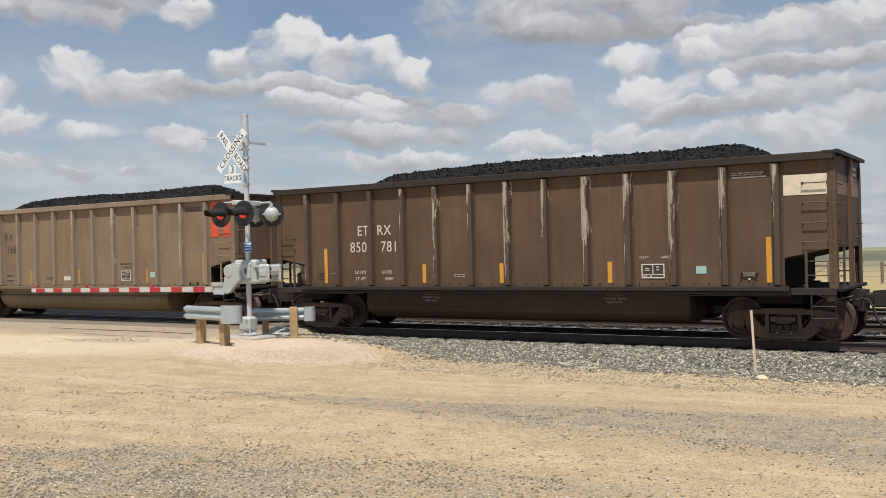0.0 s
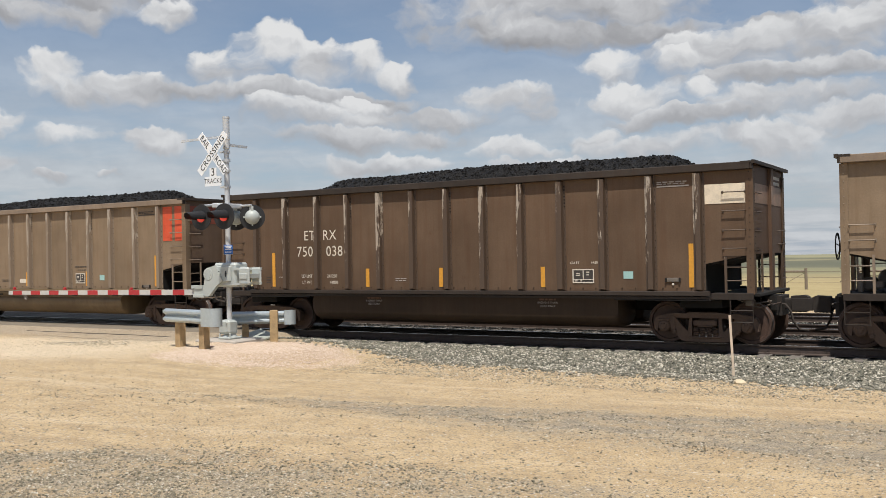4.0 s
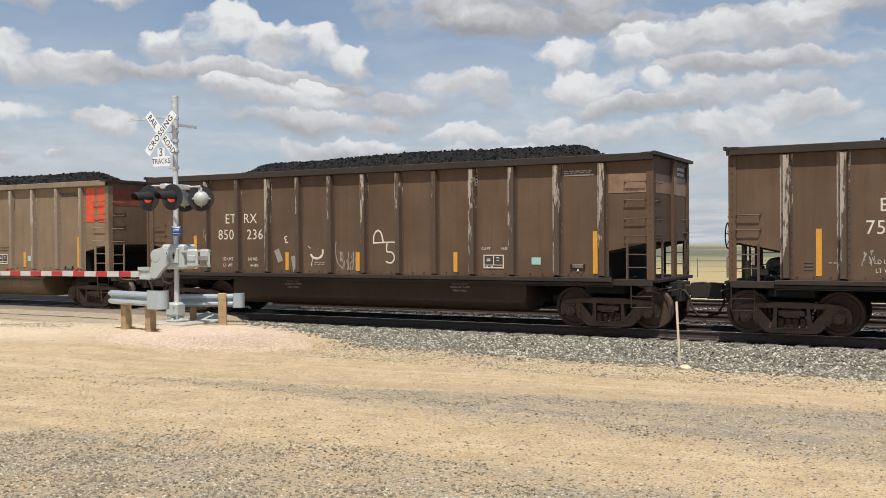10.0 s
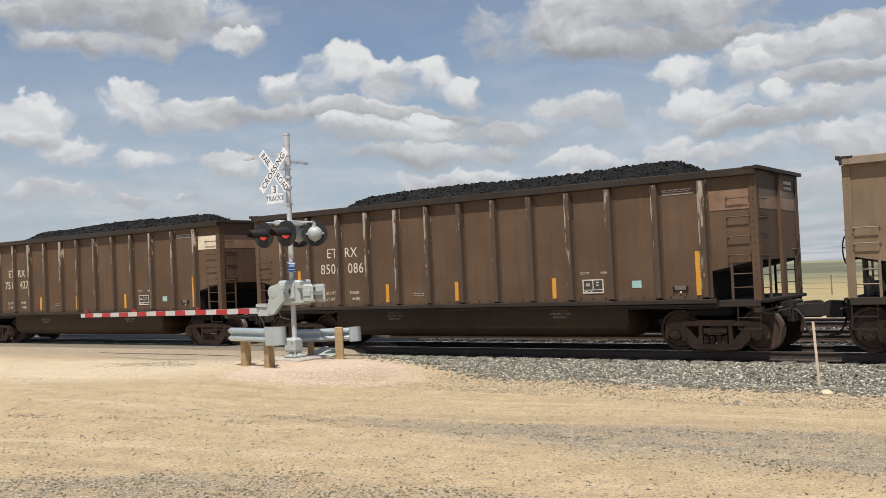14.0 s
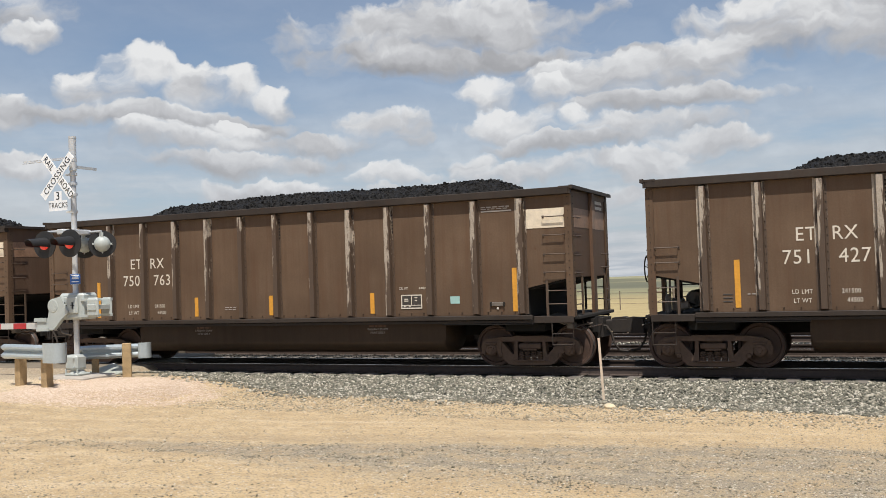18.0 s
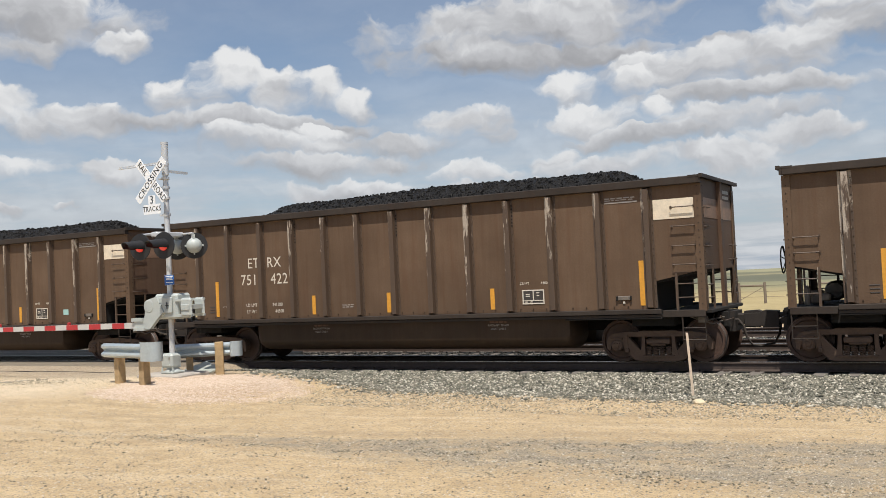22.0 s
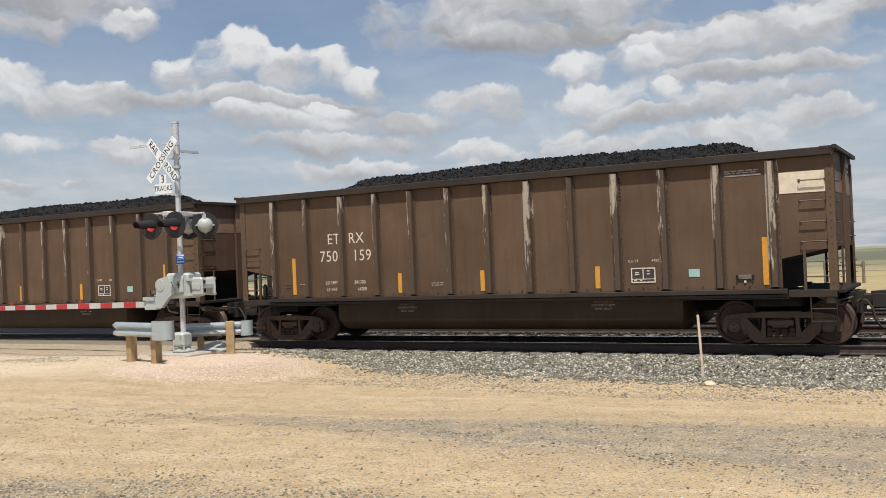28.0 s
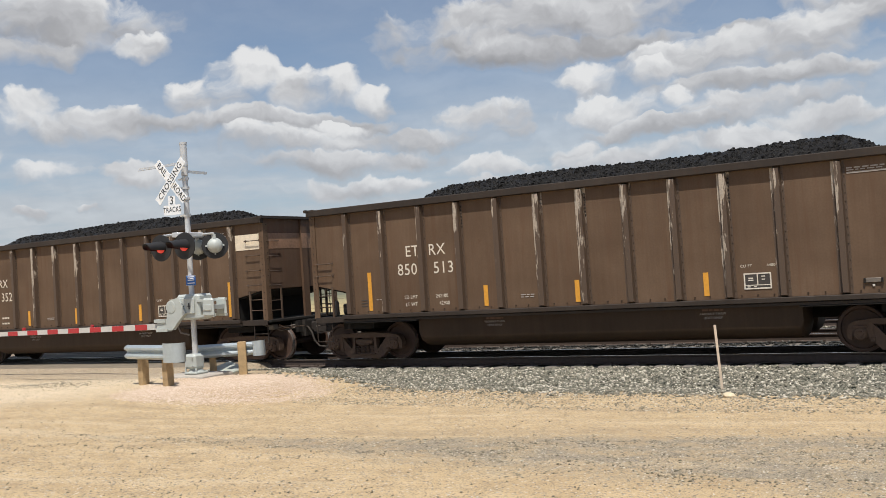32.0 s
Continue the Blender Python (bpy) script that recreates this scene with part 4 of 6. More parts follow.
def side_sheet(bm):
    prism(bm, [(-6.25, 1.16), (6.25, 1.16), (6.25, 1.72), (7.29, 1.93), (7.29, 3.67), (-7.29, 3.67), (-7.29, 1.93), (-6.25, 1.72)], -0.0, 0.035)


def bars_mesh(bm, lines):
    """Lines of lettering too small to read, as plain bars: x0, x1, z, height."""
    for x0, x1, z, h in lines:
        box(bm, x0, x1, -0.004, 0.0, z - h / 2, z + h / 2)


def small_bars(rng, x0, x1, z, h):
    """One line of small bars with word gaps."""
    out, x = [], x0
    while x < x1 - 0.02:
        w = min(rng.uniform(0.05, 0.13), x1 - x)
        out.append((x, x + w, z, h))
        x += w + 0.03
    return out


def build_truck(car, x):
    truck = part("truck", shared("bolster", TRUCK, lambda bm: soft_box(bm, -0.19, 0.19, -0.95, 0.95, 0.36, 0.60, 0.03)), None, car, "grimy cast steel freight truck", m=pose(x, 0, 0))
    for s in (-1, 1):
        part("side_frame", shared("side_frame", TRUCK, side_frame), None, truck, m=pose(0, s * 1.0, 0.0, 0, 0, 0 if s < 0 else 180))
        for x in (-0.21, -0.07, 0.07, 0.21):
            part("spring", shared("spring", TRUCK, spring, True), None, truck, m=pose(x, s * 1.045, 0.015))
    return truck


def build_end(car, s, paint, post_paint, dark, is_brake_end):
    """End wall, posts, ladders, platform and coupler; s is 1 at the leading end."""

    end_paint = TAN_END if paint is TAN else BROWN_END

    def wall(bm):
        box(bm, min(s * 7.25, s * 7.29), max(s * 7.25, s * 7.29), -SHEET, SHEET, 1.93, 3.79)
    part("end_wall", shared("end_wall", end_paint, wall, key=s), None, car, "sooty end wall")

    def heads(bm):
        for y in (-1.40, 1.40):
            for k in range(17):
                z = 1.25 + 0.148 * k
                box(bm, min(s * 7.325, s * 7.335), max(s * 7.325, s * 7.335), y - 0.009, y + 0.009, z - 0.009, z + 0.009)
                sy = 1 if y > 0 else -1
                box(bm, min(s * 7.241, s * 7.259), max(s * 7.241, s * 7.259), min(sy * 1.522, sy * 1.532), max(sy * 1.522, sy * 1.532), z - 0.009, z + 0.009)
    tagged(part("corner_rivets", shared("corner_rivets", CHORD if paint is BROWN else post_paint, heads, key=s), None, car), kind="stuff")
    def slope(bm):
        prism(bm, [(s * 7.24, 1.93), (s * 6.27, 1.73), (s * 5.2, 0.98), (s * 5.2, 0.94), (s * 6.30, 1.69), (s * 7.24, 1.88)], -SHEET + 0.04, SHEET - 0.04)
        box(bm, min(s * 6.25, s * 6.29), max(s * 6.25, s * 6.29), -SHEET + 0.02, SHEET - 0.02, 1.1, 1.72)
    # the sheet's gloom over the truck is painted on as black
    part("slope_sheet", shared("slope_sheet", SHADE_BLACK, slope, key=s), None, car, "inclined floor sheet over the truck, near black with painted shade")
    for y in (-1.46, 1.46):
        def corner(bm, y=y):
            sy = 1 if y > 0 else -1
            box(bm, min(s * 7.17, s * 7.325), max(s * 7.17, s * 7.325), min(y + sy * 0.035, y + sy * 0.062), max(y + sy * 0.035, y + sy * 0.062), 1.10, 3.67)
            box(bm, min(s * 7.295, s * 7.325), max(s * 7.295, s * 7.325), min(y - sy * 0.12, y + sy * 0.035), max(y - sy * 0.12, y + sy * 0.035), 1.10, 3.67)
        part("corner_post", shared("corner_post", paint, corner, key=(s, y)), None, car)
    def rib(bm):
        prism(bm, [(s * 7.29, 1.10), (s * 7.36, 1.10), (s * 7.36, 3.79), (s * 7.29, 3.79)], 0.0, 0.24)
        prism(bm, [(s * 7.36, 3.42), (s * 7.375, 3.79), (s * 7.36, 3.79)], 0.02, 0.05)
    part("end_post", shared("end_post", end_paint, rib, key=s), None, car)

    def lip(bm):
        box(bm, min(s * 7.10, s * 7.385), max(s * 7.10, s * 7.385), -SHEET - 0.13, SHEET + 0.13, 3.795, 3.84)
        box(bm, min(s * 7.33, s * 7.40), max(s * 7.33, s * 7.40), -SHEET - 0.15, SHEET + 0.15, 3.78, 3.852)
        box(bm, min(s * 7.30, s * 7.345), max(s * 7.30, s * 7.345), -SHEET - 0.127, -SHEET - 0.03, 3.675, 3.785)
    part("end_top_chord", shared("end_top_chord", CHORD, lip, key=s), None, car)

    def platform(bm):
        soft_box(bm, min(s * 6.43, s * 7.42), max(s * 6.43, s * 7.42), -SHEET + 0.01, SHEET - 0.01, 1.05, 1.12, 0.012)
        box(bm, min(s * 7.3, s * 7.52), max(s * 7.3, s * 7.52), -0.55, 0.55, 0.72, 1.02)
    # platform coloured as if fully in shade
    part("end_platform", shared("end_platform", SHADE_BLACK, platform, key=s), None, car, "steel end platform, near black with painted shade")
    for y in (-1, 1):
        mesh = shared("platform_sill", CHORD, lambda bm: soft_box(bm, -0.435, 0.435, -0.018, 0.018, 0.985, 1.125, 0.006))
        part("platform_sill", mesh, None, car, m=pose(s * 6.865, y * (SHEET + 0.008), 0))
    # stirrup under the platform, on both sides
    for y in (-1.5, 1.5):
        def stirrup(bm, y=y):
            tube(bm, [(s * 6.82, y, 1.04), (s * 6.82, y, 0.52), (s * 7.28, y, 0.52), (s * 7.28, y, 1.04)], 0.018, 5)
            tube(bm, [(s * 6.82, y, 0.76), (s * 7.28, y, 0.76)], 0.012, 5)
        part("stirrup", shared("stirrup", CHORD, stirrup, key=(s, y)), None, car)
    for y in (-1, 1):
        leading = (s > 0) == (y < 0)
        rungs = (3.22, 2.83, 2.43, 2.05) if leading else (2.46, 2.16)
        for z in rungs:
            mesh = shared("grab_iron", post_paint, lambda bm: grab_iron(bm, -0.235, 0.235, 0, 0.0))
            part("grab_iron", mesh, None, car, m=pose(s * 6.935, y * (SHEET + 0.002), z, 0, 0, 0 if y < 0 else 180))
        for z in (1.66, 1.38):
            mesh = shared("ladder_rung", post_paint, lambda bm: tube(bm, [(-0.23, 0, 0), (0.23, 0, 0)], 0.012, 5))
            part("ladder_rung", mesh, None, car, m=pose(s * 6.97, y * SHEET, z))
        mesh = shared("ladder_stile", post_paint, lambda bm: box(bm, -0.025, 0.025, -0.02, 0.02, 1.13, 1.88))
        part("ladder_stile", mesh, None, car, m=pose(s * 6.74, y * SHEET, 0))
        for z in rungs:
            mesh = shared("end_grab_iron", post_paint, lambda bm: end_grab(bm, -0.21, 0.21, 0))
            part("end_grab_iron", mesh, None, car, m=pose(s * 7.29, y * 1.17, z - 0.03, 0, 0, 0 if s > 0 else 180))
        for z in (1.62, 1.36):
            mesh = shared("end_rung", post_paint, lambda bm: tube(bm, [(0, -0.2, 0), (0, 0.2, 0)], 0.012, 5))
            part("end_rung", mesh, None, car, m=pose(s * 7.36, y * 1.2, z))
        mesh = shared("end_stile", post_paint, lambda bm: box(bm, -0.02, 0.02, -0.02, 0.02, 1.13, 1.95))
        part("end_stile", mesh, None, car, m=pose(s * 7.36, y * 0.98, 0))
    # uncoupling rod and hose
    mesh = shared("uncoupling_rod", post_paint, lambda bm: tube(bm, [(0, -1.35, 0.98), (0.04, -1.2, 0.88), (0.04, -0.3, 0.88), (0.0, -0.1, 0.95)], 0.014, 5))
    part("uncoupling_rod", mesh, None, car, m=pose(s * 7.55, 0, 0, 0, 0, 0 if s > 0 else 180))

    def coup(bm):
        soft_box(bm, 7.35, 7.78, -0.11, 0.11, 0.72, 0.96, 0.03)
        prism(bm, [(7.74, 0.66), (8.06, 0.66), (8.10, 0.75), (8.10, 0.98), (8.02, 1.02), (7.74, 1.0)], -0.05, 0.20)
        prism(bm, [(7.78, 0.70), (8.20, 0.70), (8.22, 0.96), (7.78, 0.96)], -0.22, -0.06)
        box(bm, 7.42, 7.62, -0.38, 0.38, 0.60, 1.02)
    part("coupler", shared("coupler", COUPLER, coup), None, car, "grimy cast knuckle coupler", m=pose(0, 0, 0, 0, 0, 0 if s > 0 else 180))

    def hose(bm):
        tube(bm, [(7.5, -0.32, 0.86), (7.68, -0.33, 0.84), (7.78, -0.32, 0.70), (7.82, -0.28, 0.48), (7.92, -0.2, 0.30), (8.1, -0.1, 0.27)], 0.026, 7)
    part("air_hose", shared("air_hose", HOSE, hose, True), None, car, "dusty rubber brake hose", m=pose(0, 0, 0, 0, 0, 0 if s > 0 else 180))
    def rigging(bm):
        soft_box(bm, 7.05, 7.22, -1.22, -1.0, 0.84, 0.98, 0.02)
    about = pose(0, 0, 0, 0, 0, 0 if s > 0 else 180)
    part("brake_box", shared("brake_box", GREY_PART, rigging, True), None, car, "dusty brake control box", m=about)
    for k, (line, r) in enumerate((([(7.0, -1.2, 0.98), (7.15, -1.1, 0.86), (7.3, -0.9, 0.9), (7.45, -0.6, 0.92)], 0.018), ([(6.9, -1.25, 0.98), (7.28, -0.95, 0.80), (7.4, -0.55, 0.84)], 0.016),
                                   ([(7.2, -0.45, 0.98), (7.2, -0.45, 0.55), (7.1, -0.45, 0.45)], 0.02), ([(7.5, 0.2, 1.0), (7.55, 0.3, 0.9), (7.55, 1.2, 0.9)], 0.014))):
        part("brake_pipe", shared("brake_pipe", GREY_PART, lambda bm, line=line, r=r: tube(bm, line, r, 6), True, key=k), None, car, m=about)
    if is_brake_end:
        def reservoir(bm):
            lathe(bm, [(0.0, -0.42), (0.16, -0.40), (0.2, -0.33), (0.2, 0.33), (0.16, 0.40), (0.0, 0.42)], "y", 16, (s * 6.62, 0.1, 1.38))
        part("air_reservoir", shared("air_reservoir", GREY_PART, reservoir, True), None, car, "dusty grey cylindrical air tank")

        def valve(bm):
            soft_box(bm, s * 6.9 - 0.12, s * 6.9 + 0.12, -0.75, -0.5, 1.15, 1.42, 0.03)
            lathe(bm, [(0.0, 1.13), (0.06, 1.14), (0.06, 1.46), (0.03, 1.52), (0.0, 1.52)], "z", 10, (s * 7.05, -0.95, 0.0))
            soft_box(bm, s * 6.72 - 0.1, s * 6.72 + 0.1, -1.0, -0.8, 1.2, 1.36, 0.03)
            tube(bm, [(s * 6.7, -0.6, 1.3), (s * 6.6, -0.2, 1.25), (s * 6.5, 0.4, 1.3)], 0.02, 6)
        part("brake_valve", shared("brake_valve", GREY_PART, valve), None, car, "pale dusty brake valve")

        def hand_wheel(bm):
            ring = [(s * 7.50, -0.72 + 0.27 * math.cos(k * math.tau / 20), 2.05 + 0.27 * math.sin(k * math.tau / 20)) for k in range(21)]
            tube(bm, ring, 0.015, 5, False)
            for k in range(5):
                a = k * math.tau / 5 + 0.4
                tube(bm, [(s * 7.44, -0.72, 2.05), (s * 7.50, -0.72 + 0.27 * math.cos(a), 2.05 + 0.27 * math.sin(a))], 0.011, 4)
            soft_box(bm, min(s * 7.30, s * 7.42), max(s * 7.30, s * 7.42), -0.92, -0.56, 1.84, 2.20, 0.03)
            tube(bm, [(s * 7.40, -0.72, 2.05), (s * 7.46, -0.72, 2.05)], 0.03, 8)
        part("hand_brake", shared("hand_brake", COUPLER, hand_wheel), None, car, "dark iron hand brake wheel and gear box")

        def chain(bm):
            for k in range(16):
                z, odd = 1.83 - k * 0.046, 0.012 if k % 2 else 0.0
                tube(bm, [(s * 7.38 - odd, -0.80 + odd, z + 0.03), (s * 7.38 + odd, -0.80 - odd, z - 0.03)], 0.010, 4)
            soft_box(bm, min(s * 7.30, s * 7.46), max(s * 7.30, s * 7.46), -0.95, -0.70, 1.03, 1.10, 0.01)
        part("brake_chain", shared("brake_chain", COUPLER, chain), None, car)


def build_car(kind):
    """A twin-tub coal gondola; origin at its middle on the rail tops."""
    tan = kind == "tan"
    paint, post_paint, dark = (TAN, TAN_POST, TAN_DARK) if tan else (BROWN, BROWN_POST, BROWN_DARK)
    car = empty("coal_car", "", "railcar", "coal train")
    for s in (-1, 1):
        turn = 0 if s < 0 else 180
        part("side_sheet", shared("side_sheet", paint, side_sheet), None, car, m=pose(0, s * SHEET, 0, 0, 0, turn))
        for x in POSTS:
            part("side_post", shared("side_post", post_paint, post_mesh), None, car, m=pose(x, s * SHEET, 0, 0, 0, turn))
        tagged(part("rivets", shared("rivets", BROWN_DARK, rivets_mesh), None, car, m=pose(0, s * SHEET, 0, 0, 0, turn)), kind="stuff")

        def chord(bm):
            soft_box(bm, -7.30, 7.30, -0.125, 0.06, 3.672, 3.83, 0.012)
        part("top_chord", shared("top_chord", TAN_CHORD if tan else CHORD, chord), None, car, m=pose(0, s * SHEET, 0, 0, 0, turn))

        def sill(bm):
            soft_box(bm, -6.42, 6.42, -0.10, 0.0, 1.06, 1.158, 0.01)
            box(bm, -6.42, 6.42, -0.05, 0.05, 0.99, 1.044)
        part("side_sill", shared("side_sill", TAN_DARK if tan else CHORD, sill), None, car, m=pose(0, s * SHEET, 0, 0, 0, turn))
        # on brown cars the tub's darker brown carries the shade below the sides
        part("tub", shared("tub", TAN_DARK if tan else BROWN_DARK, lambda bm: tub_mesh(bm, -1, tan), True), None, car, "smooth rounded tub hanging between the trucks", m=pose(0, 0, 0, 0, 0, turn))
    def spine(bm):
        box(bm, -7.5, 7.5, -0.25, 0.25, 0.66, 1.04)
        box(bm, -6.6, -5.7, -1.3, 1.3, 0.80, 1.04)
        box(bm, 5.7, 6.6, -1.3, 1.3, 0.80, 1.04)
    # shade beneath the car is part of the spine's colour
    part("centre_sill", shared("centre_sill", SHADE_BLACK, spine), None, car, "dark steel underframe spine")
    for x in (-6.17, 6.17):
        build_truck(car, x)
        for d in (-0.89, 0.89):
            ws = part("wheelset", shared("axle", WHEEL, axle, True), None, car, "rusty steel axle with two wheels", m=pose(x + d, 0, 0.457))
            for s in (-1, 1):
                part("wheel", shared("wheel", (WHEEL, TREAD), wheel, True), None, ws, "rusty wheel with bright worn tread", m=pose(0, s * 0.775, 0, 0, 0, 0 if s < 0 else 180))
    build_end(car, 1, paint, post_paint, dark, False)
    build_end(car, -1, paint, post_paint, dark, True)
    # reflective bars
    near = -SHEET - 0.005
    def bar(x, z0, z1, w=0.105):
        part("reflector_bar", shared("reflector_bar", YELLOW, lambda bm: box(bm, -w / 2, w / 2, -0.003, 0.003, z0, z1), key=(z0, z1)), None, car, "yellow reflective strip", m=pose(x, near, 0))
    for x in (YELLOW_X, 6.02):
        bar(x, 1.24, 2.17)
    for x in (-2.42, -0.20, 2.86 if tan else 2.56):
        bar(x, 1.24, 1.71)
    rng = random.Random(5)
    if tan:
        part("label_plate", shared("label_plate", WHITE, lambda bm: box(bm, -0.17, 0.17, -0.003, 0.003, 1.35, 1.48)), None, car, "small white notice plate", m=pose(-0.42, near, 0))
    # consolidated stencil: white frame on black with small bars
    box_x = 3.56 if not tan else 2.54
    def stencil(bm):
        for a in ((-0.26, 0.26, 1.335, 1.36), (-0.26, 0.26, 1.625, 1.65), (-0.26, -0.235, 1.36, 1.625), (0.235, 0.26, 1.36, 1.625), (-0.01, 0.01, 1.41, 1.625), (-0.235, 0.235, 1.405, 1.42)):
            box(bm, a[0], a[1], -0.005, 0.0, a[2], a[3])
        for x, z, w in ((-0.13, 1.55, 0.09), (-0.13, 1.51, 0.1), (0.11, 1.58, 0.07), (0.11, 1.52, 0.06), (-0.17, 1.383, 0.06), (-0.05, 1.383, 0.05)):
            box(bm, x - w / 2, x + w / 2, -0.005, 0.0, z - 0.011, z + 0.011)
    k = 0.86 if tan else 1.0
    plate = part("inspection_stencil", shared("inspection_stencil_ground", DARKTEXT, lambda bm: box(bm, -0.25, 0.25, -0.002, 0.004, 1.345, 1.64)), None, car, "white framed stencil on black", m=pose(box_x, near, 0) @ Matrix.Diagonal((k, 1, 1, 1)))
    part("stencil_frame", shared("stencil_frame", WHITE, stencil), None, plate, m=pose(0, -0.004, 0))
    if not tan:
        tagged(part("capacity_lettering", letters("CU FT", 0.055, WHITE), None, car, m=pose(3.36, near, 1.79)), kind="stuff")
        tagged(part("capacity_lettering", letters("4480", 0.055, WHITE), None, car, m=pose(3.83, near, 1.79)), kind="stuff")
    part("sticker", shared("sticker", GREEN, lambda bm: box(bm, -0.11, 0.11, -0.003, 0.003, 1.43, 1.59)), None, car, "pale green sticker", m=pose(4.62 if not tan else 3.58, near, 0))
    holder = part("placard_holder", shared("placard_holder", GREY_PART, lambda bm: soft_box(bm, -0.13, 0.13, -0.030, 0.0, 0.0, 0.085, 0.008)), None, car, "pale metal placard holder", m=pose(5.62, near, 1.20 if tan else 1.36))
    for x in (-0.15, 0.15):
        part("bracket", shared("bracket", SHADE_BLACK, lambda bm: soft_box(bm, -0.018, 0.018, -0.045, 0.0, -0.01, 0.085, 0.008)), None, holder, m=pose(x, 0, 0))
    part("latch", shared("latch", WHITE, lambda bm: soft_box(bm, -0.022, 0.022, -0.02, 0.0, -0.075, -0.03, 0.006)), None, holder)
    lines = small_bars(rng, 5.3, 5.95, 3.50, 0.025) + small_bars(rng, 5.3, 5.95, 3.46, 0.02) + [(5.3, 6.0, 3.41, 0.03)]
    if tan:
        lines += small_bars(rng, 2.28, 2.92, 1.86, 0.035) + small_bars(rng, 2.42, 2.80, 1.76, 0.03)
    lines += small_bars(rng, -1.55, -1.2, 1.45, 0.02) + small_bars(rng, -1.55, -1.2, 1.40, 0.02) + small_bars(rng, -5.42, -5.25, 1.5, 0.02)
    tagged(part("fine_print", shared("fine_print", DARKTEXT if tan else CHALK, lambda bm: bars_mesh(bm, lines), key=tan), None, car, m=pose(0, near, 0)), kind="stuff")
    slots = shared("louvre", DARKTEXT, lambda bm: soft_box(bm, -0.09, 0.09, -0.006, 0.004, -0.012, 0.012, 0.004))
    for z in (1.50, 1.43, 1.36):
        part("louvre", slots, None, car, m=pose(-5.79, near + 0.003, z))

    def holes(bm):
        for px in (-3.03, 0.0, 3.03):
            for k in range(7):
                box(bm, px + 0.085, px + 0.115, -0.0125, -0.002, 3.06 + 0.075 * k, 3.10 + 0.075 * k)
                if tan:
                    box(bm, px - 0.115, px - 0.085, -0.0125, -0.002, 3.06 + 0.075 * k, 3.10 + 0.075 * k)
    tagged(part("bolt_holes", shared("bolt_holes", SHADE_BLACK, holes, key=tan), None, car, m=pose(0, -SHEET, 0)), kind="stuff")
    for s in (-1, 1):
        for e in (-1, 1):
            mesh = shared("sill_plate", SHADE_BLACK, lambda bm: soft_box(bm, -1.06, 1.06, -0.17, 0.17, 0.958, 0.986, 0.006))
            part("sill_plate", mesh, None, car, m=pose(e * 5.36, s * 1.39, 0))
    if not tan:
        for x in (-2.3, 2.62):
            tub_lines = small_bars(rng, x - 0.21, x + 0.21, 0.95, 0.04)
            tagged(part("tub_print", shared("tub_print", FADED, lambda bm, lines=tub_lines: bars_mesh(bm, lines), key=x), None, car, m=pose(0, -1.402, 0)), kind="stuff")
            tagged(part("tub_lettering", letters("RADIANT THAW", 0.048, CHALK, 0.95), None, car, m=pose(x, -1.403, 0.875)), kind="stuff")
            tagged(part("tub_lettering", letters("HEAT ONLY", 0.048, CHALK, 0.95), None, car, m=pose(x, -1.403, 0.795)), kind="stuff")
    else:
        for x in (-1.9, 0.06, 2.06, 4.0):
            part("drain_cover", shared("drain_cover", DARKTEXT, lambda bm: box(bm, -0.12, 0.12, -0.02, 0.0, 0.92, 0.99)), None, car, m=pose(x, -1.36, 0))
    return car


